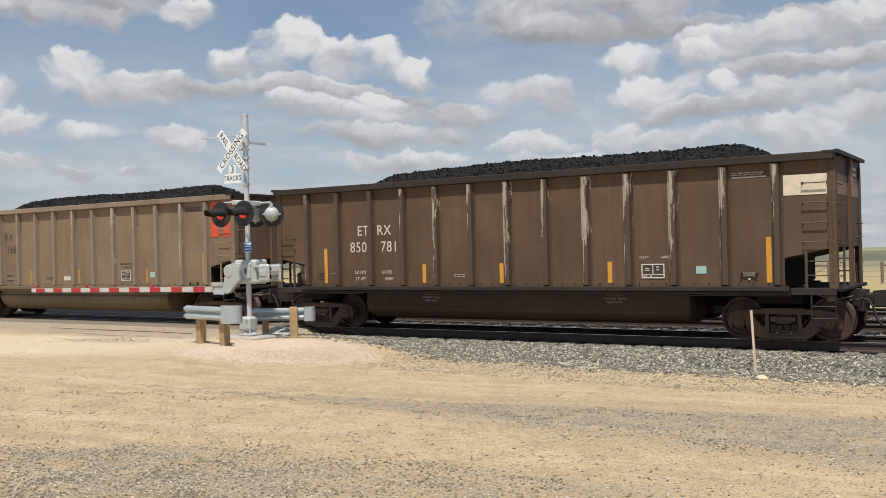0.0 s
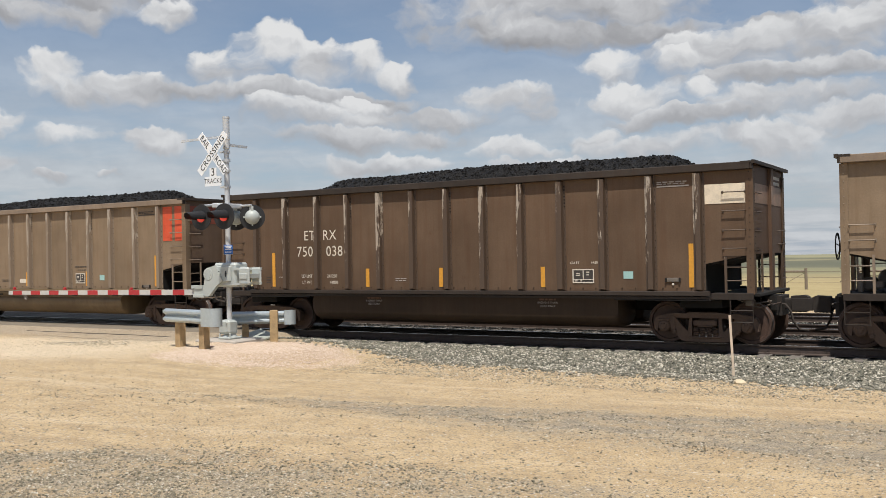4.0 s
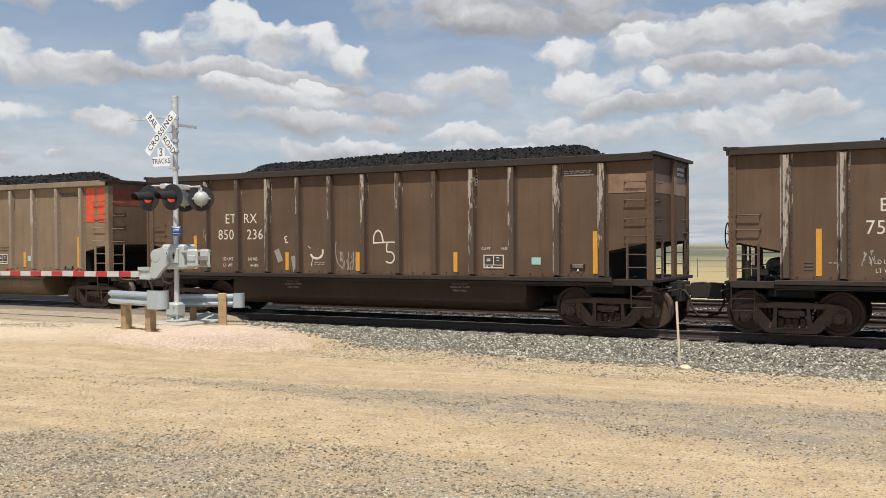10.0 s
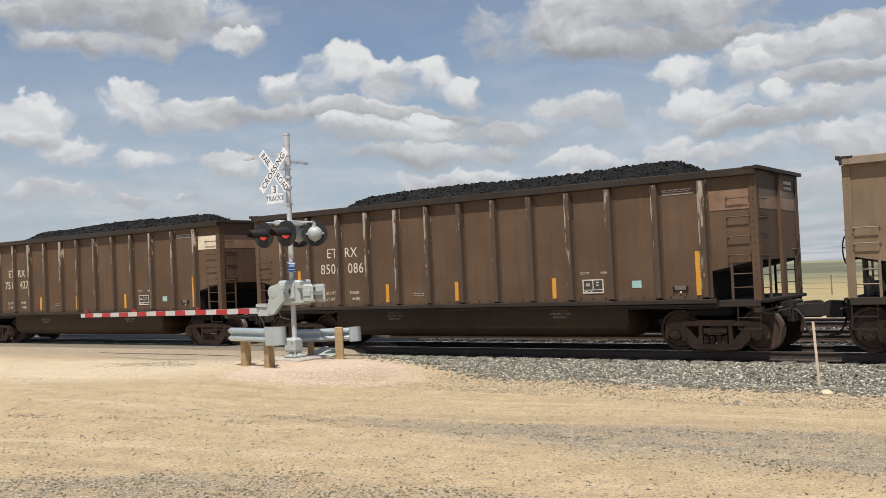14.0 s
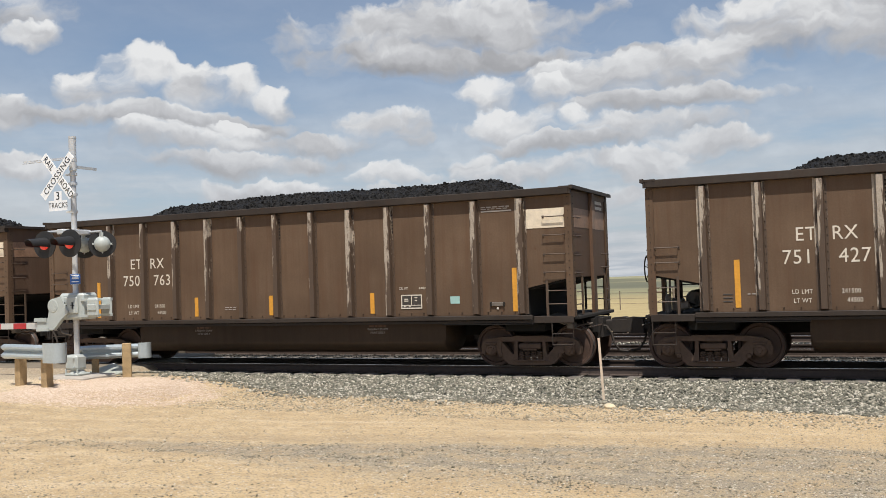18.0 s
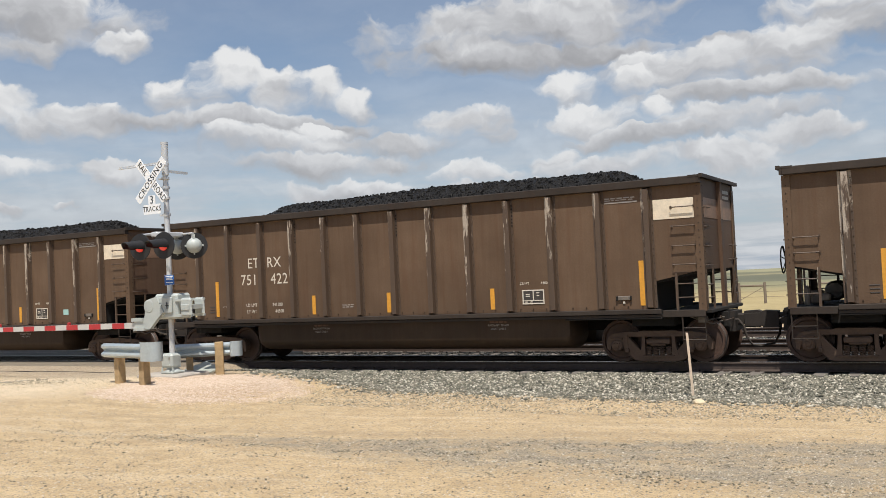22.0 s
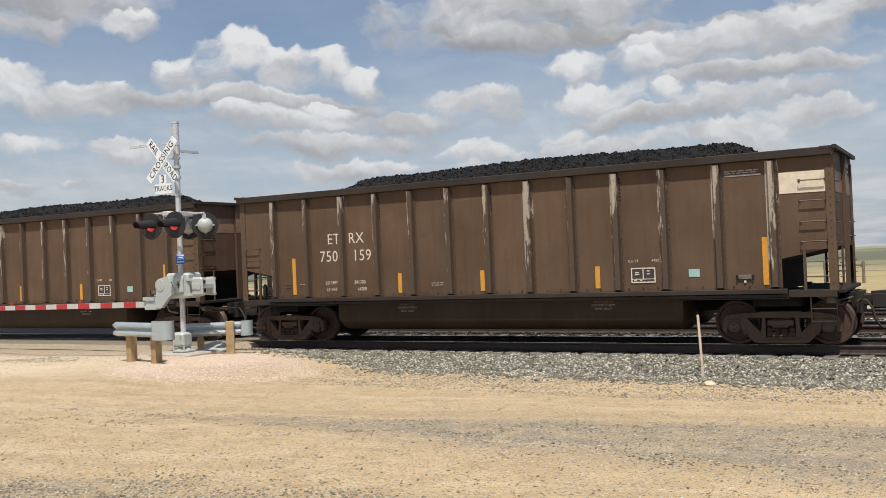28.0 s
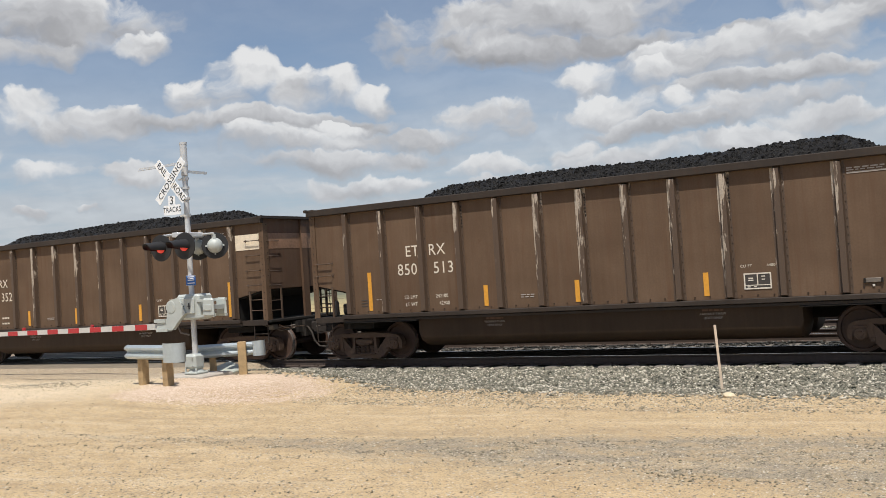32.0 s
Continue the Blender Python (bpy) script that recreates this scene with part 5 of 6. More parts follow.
def add_marks(car, number, kind, limits, rng):
    near = -SHEET - 0.005
    ink = DARKTEXT if kind == "tan" else WHITE
    z_mark, z_num = (2.60, 2.17) if kind != "tan" else (2.86, 2.42)
    if number:
        for text, x, z, h in (("ET", -4.33, z_mark, 0.26), ("RX", -3.65, z_mark, 0.26), (number[:3], -4.49, z_num, 0.27), (number[3:], -3.49, z_num, 0.27)):
            part("lettering", letters(text, h, ink, 0.92), None, car, m=pose(x, near, z))
    if limits:
        for text, x, z in (("LD LMT", -4.43, 1.52), ("LT WT", -4.43, 1.35), (limits[0], -3.58, 1.52), (limits[1], -3.52, 1.35)):
            part("weight_lettering", letters(text, 0.085, ink, 0.85), None, car, m=pose(x, near, z))
    else:
        lines = []
        for z in (1.52, 1.35):
            lines += small_bars(rng, -4.5, -4.18, z, 0.05) + small_bars(rng, -3.78, -3.42, z, 0.05)
        bm = bmesh.new()
        bars_mesh(bm, lines)
        part("weight_lettering", bm, ink, car, m=pose(0, near, 0))
    # panels by the ladder
    if kind == "tan":
        for x0, x1 in ((6.36, 6.74), (6.86, 7.16)):
            bm = bmesh.new()
            box(bm, x0, x1, -0.004, 0.004, 2.60, 3.62)
            part("red_panel", bm, RED, car, "faded red painted panel", m=pose(0, near, 0))
        bm = bmesh.new()
        box(bm, 7.291, 7.296, -1.33, -0.02, 3.10, 3.62)
        box(bm, 7.291, 7.296, 0.26, 1.33, 2.95, 3.62)
        panel = part("end_panel", bm, RED_SOOTY, car, "sooty red panel across the end wall")
        bm = bmesh.new()
        for z, h, w in ((3.46, 0.09, 0.36), (3.30, 0.09, 0.48), (3.12, 0.03, 0.3), (3.05, 0.03, 0.4), (2.98, 0.03, 0.34), (2.90, 0.03, 0.42), (2.80, 0.03, 0.3)):
            y = 1.16 - w
            while y < 1.16:
                box(bm, 7.2965, 7.299, y, y + 0.05, z - h / 2, z + h / 2)
                y += 0.07
        part("end_lettering", bm, WHITE, panel)
    else:
        tone = {"white": CREAM, "worn": CREAM_WORN}.get(kind)
        if tone:
            bm = bmesh.new()
            box(bm, 6.33, 7.165, -0.004, 0.004, 2.99, 3.40)
            part("cream_panel", bm, tone, car, "cream painted panel by the ladder", m=pose(0, near, 0))
            bm = bmesh.new()
            box(bm, 7.291, 7.295, -1.33, -0.005, 2.99, 3.40)
            box(bm, 7.291, 7.295, 0.245, 1.33, 2.99, 3.40)
            box(bm, 7.361, 7.364, 0.002, 0.238, 2.99, 3.40)
            part("end_panel", bm, CREAM_END, car, "rust-stained band across the end")
        bm = bmesh.new()
        for z, h in ((3.60, 0.07), (3.48, 0.07)):
            y = 0.55
            while y < 1.1:
                box(bm, 7.291, 7.2965, y, y + 0.05, z - h / 2, z + h / 2)
                y += 0.075
        part("end_lettering", bm, WHITE, car)


def scrawl(car, x, z, w, h, seed, mat=CHALK, r=0.008):
    """Chalk or paint scribble: a few bent strokes."""
    rng = random.Random(seed)
    for _ in range(6):
        px, pz = rng.uniform(-w, w) * 0.5, rng.uniform(-h, h) * 0.5
        pts = [(px, 0, pz)]
        for _ in range(5):
            px, pz = px + rng.uniform(-0.3, 0.3) * w, pz + rng.uniform(-0.45, 0.45) * h
            pts.append((max(-w / 2, min(w / 2, px)), 0, max(-h / 2, min(h / 2, pz))))
        # strokes bend smoothly
        line = []
        for p0, p1, p2, p3 in zip([pts[0]] + pts, pts, pts[1:], pts[2:] + [pts[-1]]):
            p0, p1, p2, p3 = Vector(p0), Vector(p1), Vector(p2), Vector(p3)
            for u in (0, 0.25, 0.5, 0.75):
                q = p1 + 0.5 * u * (p2 - p0 + u * (2 * p0 - 5 * p1 + 4 * p2 - p3 + u * (3 * (p1 - p2) + p3 - p0)))
                if not line or (q - line[-1]).length > 0.012:
                    line.append(q)
        if len(line) > 2:
            bm = bmesh.new()
            tube(bm, line, r, 4)
            part("scrawl", bm, mat, car, "chalky hand-drawn stroke", m=pose(x, -SHEET - 0.004, z) @ Matrix.Diagonal((1, 0.4, 1, 1)))


def stroke(car, line, r, mat):
    """One sprayed or chalked stroke on the near side, bent smoothly through its corners, given as x and height."""
    pts = [Vector((x, 0, z)) for x, z in line]
    if len(pts) > 2:
        fine = []
        for p0, p1, p2, p3 in zip([pts[0]] + pts, pts, pts[1:], pts[2:] + [pts[-1]]):
            for u in (0, 0.25, 0.5, 0.75):
                fine.append(p1 + 0.5 * u * (p2 - p0 + u * (2 * p0 - 5 * p1 + 4 * p2 - p3 + u * (3 * (p1 - p2) + p3 - p0))))
        pts = fine + [pts[-1]]
    bm = bmesh.new()
    tube(bm, pts, r, 4)
    part("graffiti", bm, mat, car, "hand-drawn white stroke", m=pose(0, -SHEET - 0.004, 0) @ Matrix.Diagonal((1, 0.2, 1, 1)))


def coal_mesh(seed):
    """Heaped coal, a long flat-topped ridge with lumps, kept inside the chords."""
    nx, ny = 190, 40
    verts, faces = [], []
    for j in range(ny + 1):
        v = -1 + 2 * j / ny
        for i in range(nx + 1):
            x = -7.15 + 14.3 * i / nx
            rise = min(smoothstep(-5.9, -3.7, x), 1 - smoothstep(4.9, 6.9, x))
            ridge = (3.45 + 0.74 * rise) + 0.03 * math.sin(x * 0.9 + seed) * rise + 0.04 * smoothstep(-4, 5, x) * rise
            cross = 1 - abs(v) ** 2.6
            z = 3.42 + (ridge - 3.42) * cross
            p = Vector((x * 4.5, v * 7.0, seed * 9.0))
            z += 0.03 * noise.noise(p) + 0.018 * noise.noise(p * 2.7) + 0.012 * noise.noise(p * 6.1)
            verts.append((x, v * 1.44, z))
    n = nx + 1
    faces = [(j * n + i, j * n + i + 1, (j + 1) * n + i + 1, (j + 1) * n + i) for j in range(ny) for i in range(nx)]
    rng = random.Random(seed)
    for _ in range(9000):
        k = rng.randrange(len(verts[:n * (ny + 1)]))
        x, y, z = verts[k]
        r = 0.016 + 0.040 * rng.random() ** 2
        b = len(verts)
        x, y = x + rng.uniform(-.04, .04), y * 0.99
        turn, flat = rng.uniform(0, math.tau), rng.uniform(0.6, 1.0)
        for k in range(8):
            a, w = turn + k % 4 * math.tau / 4, r * rng.uniform(0.75, 1.2) * (1.0 if k < 4 else 0.62)
            verts.append((x + w * math.cos(a), y + w * math.sin(a), z + (flat * r * rng.uniform(0.7, 1.1) if k > 3 else -0.3 * r)))
        faces += [(b + k, b + (k + 1) % 4, b + 4 + (k + 1) % 4, b + 4 + k) for k in range(4)] + [(b + 4, b + 5, b + 6, b + 7)]
    return raw_mesh("coal_load", verts, faces, COAL)


# order of passing: number, kind, weights
CONSIST = [
    ("", "white", None), ("850781", "white", ("241700", "44300")), ("851168", "tan", None), ("750038", "white", ("241200", "44800")),
    ("851220", "tan", ("244100", "41900")), ("750502", "white", ("241300", "44700")), ("850236", "worn", ("241900", "44100")), ("851177", "tan", ("244100", "41900")),
    ("850086", "worn", ("241600", "44400")), ("751427", "white", ("241500", "44500")), ("750763", "white", ("241500", "44500")), ("750624", "white", ("241300", "44700")),
    ("751422", "white", ("241500", "44500")), ("750387", "white", ("241100", "44900")), ("850778", "white", ("241900", "44100")), ("750159", "white", ("241300", "44700")),
    ("750889", "white", ("241500", "44500")), ("850513", "white", ("242100", "42900")), ("750352", "white", None), ("", "white", None),
]
TRAIN_CARS, COAL_LOADS = [], []
# where each car's middle is at the start; the tan cars couple a little wider
CAR_X = [FIRST_X]
for kinds in zip(CONSIST, CONSIST[1:]):
    CAR_X.append(CAR_X[-1] - CAR - (0.12 if any(k[1] == "tan" for k in kinds) else 0.02))


def build_train():
    coals = [coal_mesh(k) for k in (1, 2, 3)]
    rng = random.Random(11)
    originals = {}
    for i, (number, kind, limits) in enumerate(CONSIST):
        body = "tan" if kind == "tan" else "brown"
        if body not in originals:
            originals[body] = build_car(body)
    for i, (number, kind, limits) in enumerate(CONSIST):
        body = "tan" if kind == "tan" else "brown"
        car = copy_thing(originals[body], pose(CAR_X[i], TRACK_Y, RAIL_Z))
        add_marks(car, number, kind, limits, rng)
        colour = {"tan": "dusty tan aluminium coal gondola with red panels, heaped with coal", "white": "weathered brown steel coal gondola with a cream panel and yellow strips",
                  "worn": "weathered brown steel coal gondola with a rust-stained panel"}[kind]
        tagged(car, colour)
        TRAIN_CARS.append(car)
        if number == "851168":
            for ob in car.children:
                if ob.name.startswith("reflector_bar"):
                    tall = ob.dimensions.z > 0.7
                    ob.data = shared("faded_bar", YELLOW_FADED, lambda bm: box(bm, -0.05, 0.05, -0.003, 0.003, 1.24, 2.17 if tall else 1.71), key=tall)
        load = new("coal_load", coals[i % 3])
        load.matrix_basis = pose(CAR_X[i], TRACK_Y, RAIL_Z)
        tagged(load, "heaped load of black lump coal in a railcar", "coal", "coal loads")
        COAL_LOADS.append(load)
    for ob in originals.values():
        for o in (*ob.children_recursive, ob):
            bpy.data.objects.remove(o)
    # two of the tan cars wear their strips and sticker elsewhere
    for k, moves in ((2, {-0.20: 0.21, 2.86: 3.53, 3.58: 3.77}), (7, {2.86: 3.58, 3.58: 3.83})):
        for ob in TRAIN_CARS[k].children:
            if ob.name.startswith(("reflector_bar", "sticker")):
                for old, fresh in moves.items():
                    if abs(ob.matrix_basis.translation.x - old) < 0.02:
                        ob.matrix_basis = pose(fresh, -SHEET - 0.005, 0)
                        break
    # chalk and graffiti that the cars carry
    scrawl(TRAIN_CARS[5], -4.72, 1.6, 0.22, 0.3, 1)
    scrawl(TRAIN_CARS[4], -4.6, 1.6, 0.7, 0.4, 2)
    scrawl(TRAIN_CARS[4], -3.5, 1.55, 0.6, 0.4, 3)
    scrawl(TRAIN_CARS[4], -2.6, 1.55, 0.4, 0.3, 4)
    scrawl(TRAIN_CARS[4], -0.2, 0.92, 0.4, 0.25, 5)
    # white figures and swashes on one car
    car = TRAIN_CARS[6]
    part("graffiti", letters("3", 0.2, WHITE), None, car, "sprayed white figure", m=pose(-2.45, -SHEET - 0.006, 2.05, 0, 170, 0))
    for x, lean, w, h in ((-2.70, 24, 0.17, 0.34), (-2.19, 10, 0.13, 0.42), (-2.08, 80, 0.09, 0.22)):
        mesh = shared("paint_swash", SWASH, lambda bm: soft_box(bm, -w / 2, w / 2, -0.002, 0.002, -h / 2, h / 2, 0.001), key=x)
        part("paint_swash", mesh, None, car, "thin pale grey brush swash", m=pose(x, -SHEET - 0.004, 1.62 if x < -2.5 else (1.40 if h > 0.3 else 1.22), 0, -lean, 0))
    for line, r in (([(-1.66, 1.66), (-1.58, 1.57), (-1.42, 1.55), (-1.29, 1.64), (-1.28, 1.78)], 0.028), ([(-1.60, 1.55), (-1.64, 1.35)], 0.010), ([(-1.74, 1.86), (-1.66, 1.81)], 0.010),
                    ([(0.27, 1.93), (0.28, 2.12), (0.38, 2.24), (0.49, 2.18), (0.55, 1.95)], 0.020), ([(0.25, 1.93), (0.60, 1.95), (0.88, 1.95)], 0.018),
                    ([(0.66, 1.94), (0.65, 1.73), (0.80, 1.70), (0.87, 1.56), (0.77, 1.44), (0.62, 1.48)], 0.020)):
        stroke(car, line, r, WHITE)
    rng = random.Random(6)
    for k in range(16):
        x, z = -0.74 + 0.56 * rng.random(), 1.26 + 0.22 * (k % 2)
        stroke(car, [(x, z), (x + rng.uniform(-0.04, 0.06), z + 0.12), (x + rng.uniform(-0.05, 0.05), z + 0.24)], rng.uniform(0.007, 0.016), SWASH)
    stroke(car, [(-0.86, 1.98), (-0.88, 1.68), (-0.80, 1.42), (-0.66, 1.30)], 0.014, SWASH)
    # looping chalk drawing on another
    car = TRAIN_CARS[11]
    for line in ([(1.94, 1.99), (1.80, 1.88), (1.66, 1.93), (1.56, 1.86), (1.30, 1.78), (1.17, 1.79)], [(1.17, 1.79), (1.38, 1.68), (1.25, 1.56), (1.28, 1.38), (1.50, 1.36), (1.72, 1.18), (1.96, 1.17)],
                 [(1.88, 1.80), (1.92, 1.65), (1.60, 1.63), (1.70, 1.55), (1.67, 1.45)], [(1.88, 1.78), (2.29, 1.78), (2.58, 1.86), (2.74, 2.10)], [(2.42, 2.10), (2.24, 1.86), (2.19, 1.63), (2.32, 1.52), (2.46, 1.50)],
                 [(2.74, 2.10), (2.61, 1.88), (2.66, 1.72), (2.78, 1.67)], [(2.60, 1.68), (2.80, 1.48), (2.97, 1.30)], [(2.66, 1.78), (2.92, 1.78), (3.06, 1.88)],
                 [(3.25, 2.16), (3.14, 1.90), (3.25, 1.74), (3.58, 1.84), (3.72, 2.12)], [(3.95, 2.01), (3.58, 1.70)], [(2.15, 1.35), (2.30, 1.18), (2.60, 1.20), (2.76, 1.22)],
                 [(3.37, 1.30), (3.58, 1.19), (3.75, 1.14), (4.02, 1.18), (4.00, 1.34)], [(3.86, 1.53), (3.94, 1.52), (4.02, 1.40)]):
        stroke(car, line, 0.009, WHITE)
    for k, (x, z, w, h) in enumerate(((4.45, 1.55, 0.4, 0.25), (4.85, 1.65, 0.25, 0.25))):
        scrawl(car, x, z, w, h, 33 + k)
    # three cars carry no sticker
    for k in (11, 12, 17):
        for ob in [o for o in TRAIN_CARS[k].children if o.name.startswith("sticker")]:
            bpy.data.objects.remove(ob)


build_train()
# ---- the crossing signal ----
MAST = (-15.88, 16.33, -0.27)


def build_signal():
    sig = empty("crossing_signal", "galvanised level crossing signal mast with lowered striped gate", "crossing signal")
    sig.matrix_basis = pose(*MAST) @ Matrix.Scale(0.955, 4)

    def base(bm):
        soft_box(bm, -0.2, 0.2, -0.2, 0.2, 0.0, 0.05, 0.015)
        lathe(bm, [(0.19, 0.05), (0.16, 0.09), (0.13, 0.12)], "z", 16)
        soft_box(bm, -0.15, 0.15, -0.16, 0.14, 0.12, 0.43, 0.03)
        soft_box(bm, -0.20, 0.17, -0.20, 0.10, 0.13, 0.47, 0.05)
        for x, z in ((-0.12, 0.40), (0.10, 0.40), (0.10, 0.2)):
            lathe(bm, [(0.0, -0.235), (0.022, -0.235), (0.022, -0.19)], "y", 6, (x, 0, z))
        for x in (-0.17, 0.17):
            lathe(bm, [(0.022, 0.05), (0.022, 0.14), (0.0, 0.15)], "z", 6, (x, -0.17, 0))
    bm = bmesh.new()
    base(bm)
    part("base_casting", bm, GALV_PALE, sig, "painted silver cast base with junction box")
    bm = bmesh.new()
    tube(bm, [(0, 0, 0.4), (0, 0, 4.72)], 0.064, 16)
    mast = part("mast", bm, GALV, sig, smooth=True)
    bm = bmesh.new()
    lathe(bm, [(0.0, 4.7), (0.083, 4.7), (0.083, 5.44), (0.088, 5.44), (0.088, 5.49), (0.0, 5.5)], "z", 16)
    part("mast_head", bm, GALV, sig, smooth=True)
    for z in (4.95, 4.62, 4.40, 4.15, 3.75):
        bm = bmesh.new()
        lathe(bm, [(0.066, z - 0.03), (0.092, z - 0.03), (0.092, z + 0.03), (0.066, z + 0.03)], "z", 14)
        soft_box(bm, -0.19, -0.06, -0.05, 0.02, z - 0.02, z + 0.02, 0.006)
        part("clamp", bm, GALV, sig)
    bm = bmesh.new()
    box(bm, -1.52, 0.06, -0.03, 0.0, 4.97, 5.03)
    box(bm, -1.52, 0.06, -0.06, -0.03, 4.965, 4.975)
    part("sign_arm", bm, GALV, sig)
    bm = bmesh.new()
    box(bm, 0.02, 0.06, 0.0, 0.68, 4.76, 4.82)
    part("sign_arm", bm, GALV, sig)
    # crossbuck: two crossed blades
    cx, cy, cz = -0.27, -0.20, 4.58
    for text, angle, dy in (("RAIL ROAD", -49, 0.0), ("CROSSING", 46, -0.012)):
        bm = bmesh.new()
        soft_box(bm, -0.65, 0.65, -0.004, 0.004, -0.108, 0.108, 0.0015)
        blade = part("crossbuck_blade", bm, SIGN_WHITE, sig, "white reflective sign blade", m=pose(cx, cy + dy, cz, 0, -angle, 0))
        if "RAIL" in text:
            part("lettering", letters("RAIL", 0.15, SIGN_BLACK, 0.8), None, blade, "black RAIL lettering", m=pose(-0.40, -0.006, 0.0))
            part("lettering", letters("ROAD", 0.15, SIGN_BLACK, 0.8), None, blade, "black ROAD lettering", m=pose(0.40, -0.006, 0.0))
        else:
            part("lettering", letters("CROSSING", 0.15, SIGN_BLACK, 1.0), None, blade, "black CROSSING lettering", m=pose(0, -0.006, 0.0))
    bm = bmesh.new()
    box(bm, -0.28, 0.28, -0.004, 0.004, -0.12, 0.115)
    box(bm, -0.115, 0.115, -0.004, 0.004, 0.1151, 0.33)
    plate = part("tracks_plate", bm, SIGN_WHITE, sig, "white plate reading 3 TRACKS", m=pose(-0.27, -0.2, 3.90, 0, 0, 0))
    part("lettering", letters("3", 0.19, SIGN_BLACK), None, plate, m=pose(0, -0.006, 0.215))
    part("lettering", letters("TRACKS", 0.12, SIGN_BLACK, 0.88), None, plate, m=pose(0, -0.006, 0.0))
    # lamps: a pair facing the road on each side
    bm = bmesh.new()
    tube(bm, [(-0.46, -0.40, 3.29), (0.42, -0.40, 3.29)], 0.028, 8)
    tube(bm, [(-0.22, 0.38, 3.29), (0.44, 0.38, 3.29)], 0.028, 8)
    soft_box(bm, -0.1, 0.1, -0.44, 0.42, 3.22, 3.34, 0.02)
    for x, y in ((-0.38, -0.44), (0.38, -0.44), (-0.17, 0.40), (0.38, 0.40)):
        tube(bm, [(x, y, 3.29), (x, y, 3.15)], 0.022, 6)
    part("lamp_arm", bm, GALV, sig)
    for face in (-1, 1):
        for x in (-0.38, 0.38) if face < 0 else (-0.17, 0.38):
            y = -0.52 if face < 0 else 0.47
            bm = bmesh.new()
            lathe(bm, [(0.0, 0.0), (0.31, 0.0), (0.315, 0.012), (0.31, 0.02), (0.0, 0.02)], "y", 28)
            lamp = part("signal_lamp", bm, LAMP_BLACK, sig, "flashing lamp with black round backboard", m=pose(x, y, 3.0, 0, 0, 4 if face < 0 else 222))
            # deep hood, open below
            bm = bmesh.new()
            rings = []
            for r, d in ((0.160, -0.0), (0.105, -0.47)):
                rings.append([bm.verts.new((r * math.sin(a), d - (0.06 * math.cos(a) if d < -0.1 else 0), r * math.cos(a))) for a in [radians(-112 + 224 * k / 20) for k in range(21)]])
            for r, d in ((0.099, -0.47), (0.153, 0.0)):
                rings.append([bm.verts.new((r * math.sin(a), d - (0.06 * math.cos(a) if d < -0.1 else 0), r * math.cos(a))) for a in [radians(-112 + 224 * k / 20) for k in range(21)]])
            for p, q in zip(rings, rings[1:]):
                for k in range(20):
                    bm.faces.new((p[k], p[k + 1], q[k + 1], q[k]))
            part("hood", bm, LAMP_BLACK, lamp, smooth=True)
            bm = bmesh.new()
            lathe(bm, [(0.122, -0.005), (0.118, -0.025), (0.08, -0.045), (0.0, -0.055)], "y", 24)
            part("lens", bm, LENS_RED, lamp, "red signal lens", smooth=True)
            bm = bmesh.new()
            lathe(bm, [(0.185, 0.02), (0.185, 0.05), (0.17, 0.10), (0.12, 0.155), (0.05, 0.18), (0.0, 0.185)], "y", 24)
            box(bm, -0.03, 0.03, 0.05, 0.12, 0.16, 0.27)
            box(bm, -0.22, -0.17, 0.02, 0.07, -0.02, 0.02)
            box(bm, 0.17, 0.22, 0.02, 0.07, -0.02, 0.02)
            box(bm, -0.015, 0.015, 0.03, 0.08, -0.22, -0.16)
            part("lamp_housing", bm, GALV_PALE, lamp, "silver domed lamp housing", smooth=True)
    # blue notice
    bm = bmesh.new()
    soft_box(bm, -0.11, 0.11, -0.006, 0.0, -0.12, 0.12, 0.002)
    notice = part("notice", bm, SIGN_BLUE, sig, "small blue notice with white print", m=pose(0.058, -0.06, 2.20, 0, 0, 42))
    bm = bmesh.new()
    for z, w in ((0.085, 0.17), (0.045, 0.13), (0.01, 0.15), (-0.06, 0.16)):
        box(bm, -w / 2, w / 2, -0.009, -0.0065, z - 0.011, z + 0.011)
    box(bm, -0.105, 0.105, -0.008, -0.0065, -0.118, -0.112)
    box(bm, -0.105, 0.105, -0.008, -0.0065, 0.112, 0.118)
    part("print", bm, SIGN_WHITE, notice)
    # gate machine
    bm = bmesh.new()
    soft_box(bm, -0.26, 0.46, -0.26, 0.22, 1.28, 1.88, 0.05)
    mech = part("gate_machine", bm, GALV_PALE, sig, "grey cast gate machine housing")
    bm = bmesh.new()
    soft_box(bm, -0.12, 0.34, -0.30, -0.262, 1.42, 1.80, 0.02)
    door = part("access_door", bm, GALV_PALE, mech)
    for x in (-0.02, 0.2):
        bm = bmesh.new()
        soft_box(bm, x - 0.05, x + 0.05, -0.318, -0.302, 1.598, 1.615, 0.004)
        soft_box(bm, x - 0.008, x + 0.008, -0.325, -0.302, 1.53, 1.68, 0.003)
        part("latch", bm, LAMP_BLACK, door)
    bm = bmesh.new()
    lathe(bm, [(0.0, -0.352), (0.14, -0.352), (0.155, -0.345), (0.155, -0.27)], "y", 18, (-0.36, 0, 1.60))
    for k in range(7):
        a = k * math.tau / 7
        lathe(bm, [(0.0, -0.362), (0.014, -0.362), (0.014, -0.35)], "y", 6, (-0.36 + 0.09 * math.cos(a), 0, 1.60 + 0.09 * math.sin(a)))
    part("hub", bm, GALV_PALE, mech)
    bm = bmesh.new()
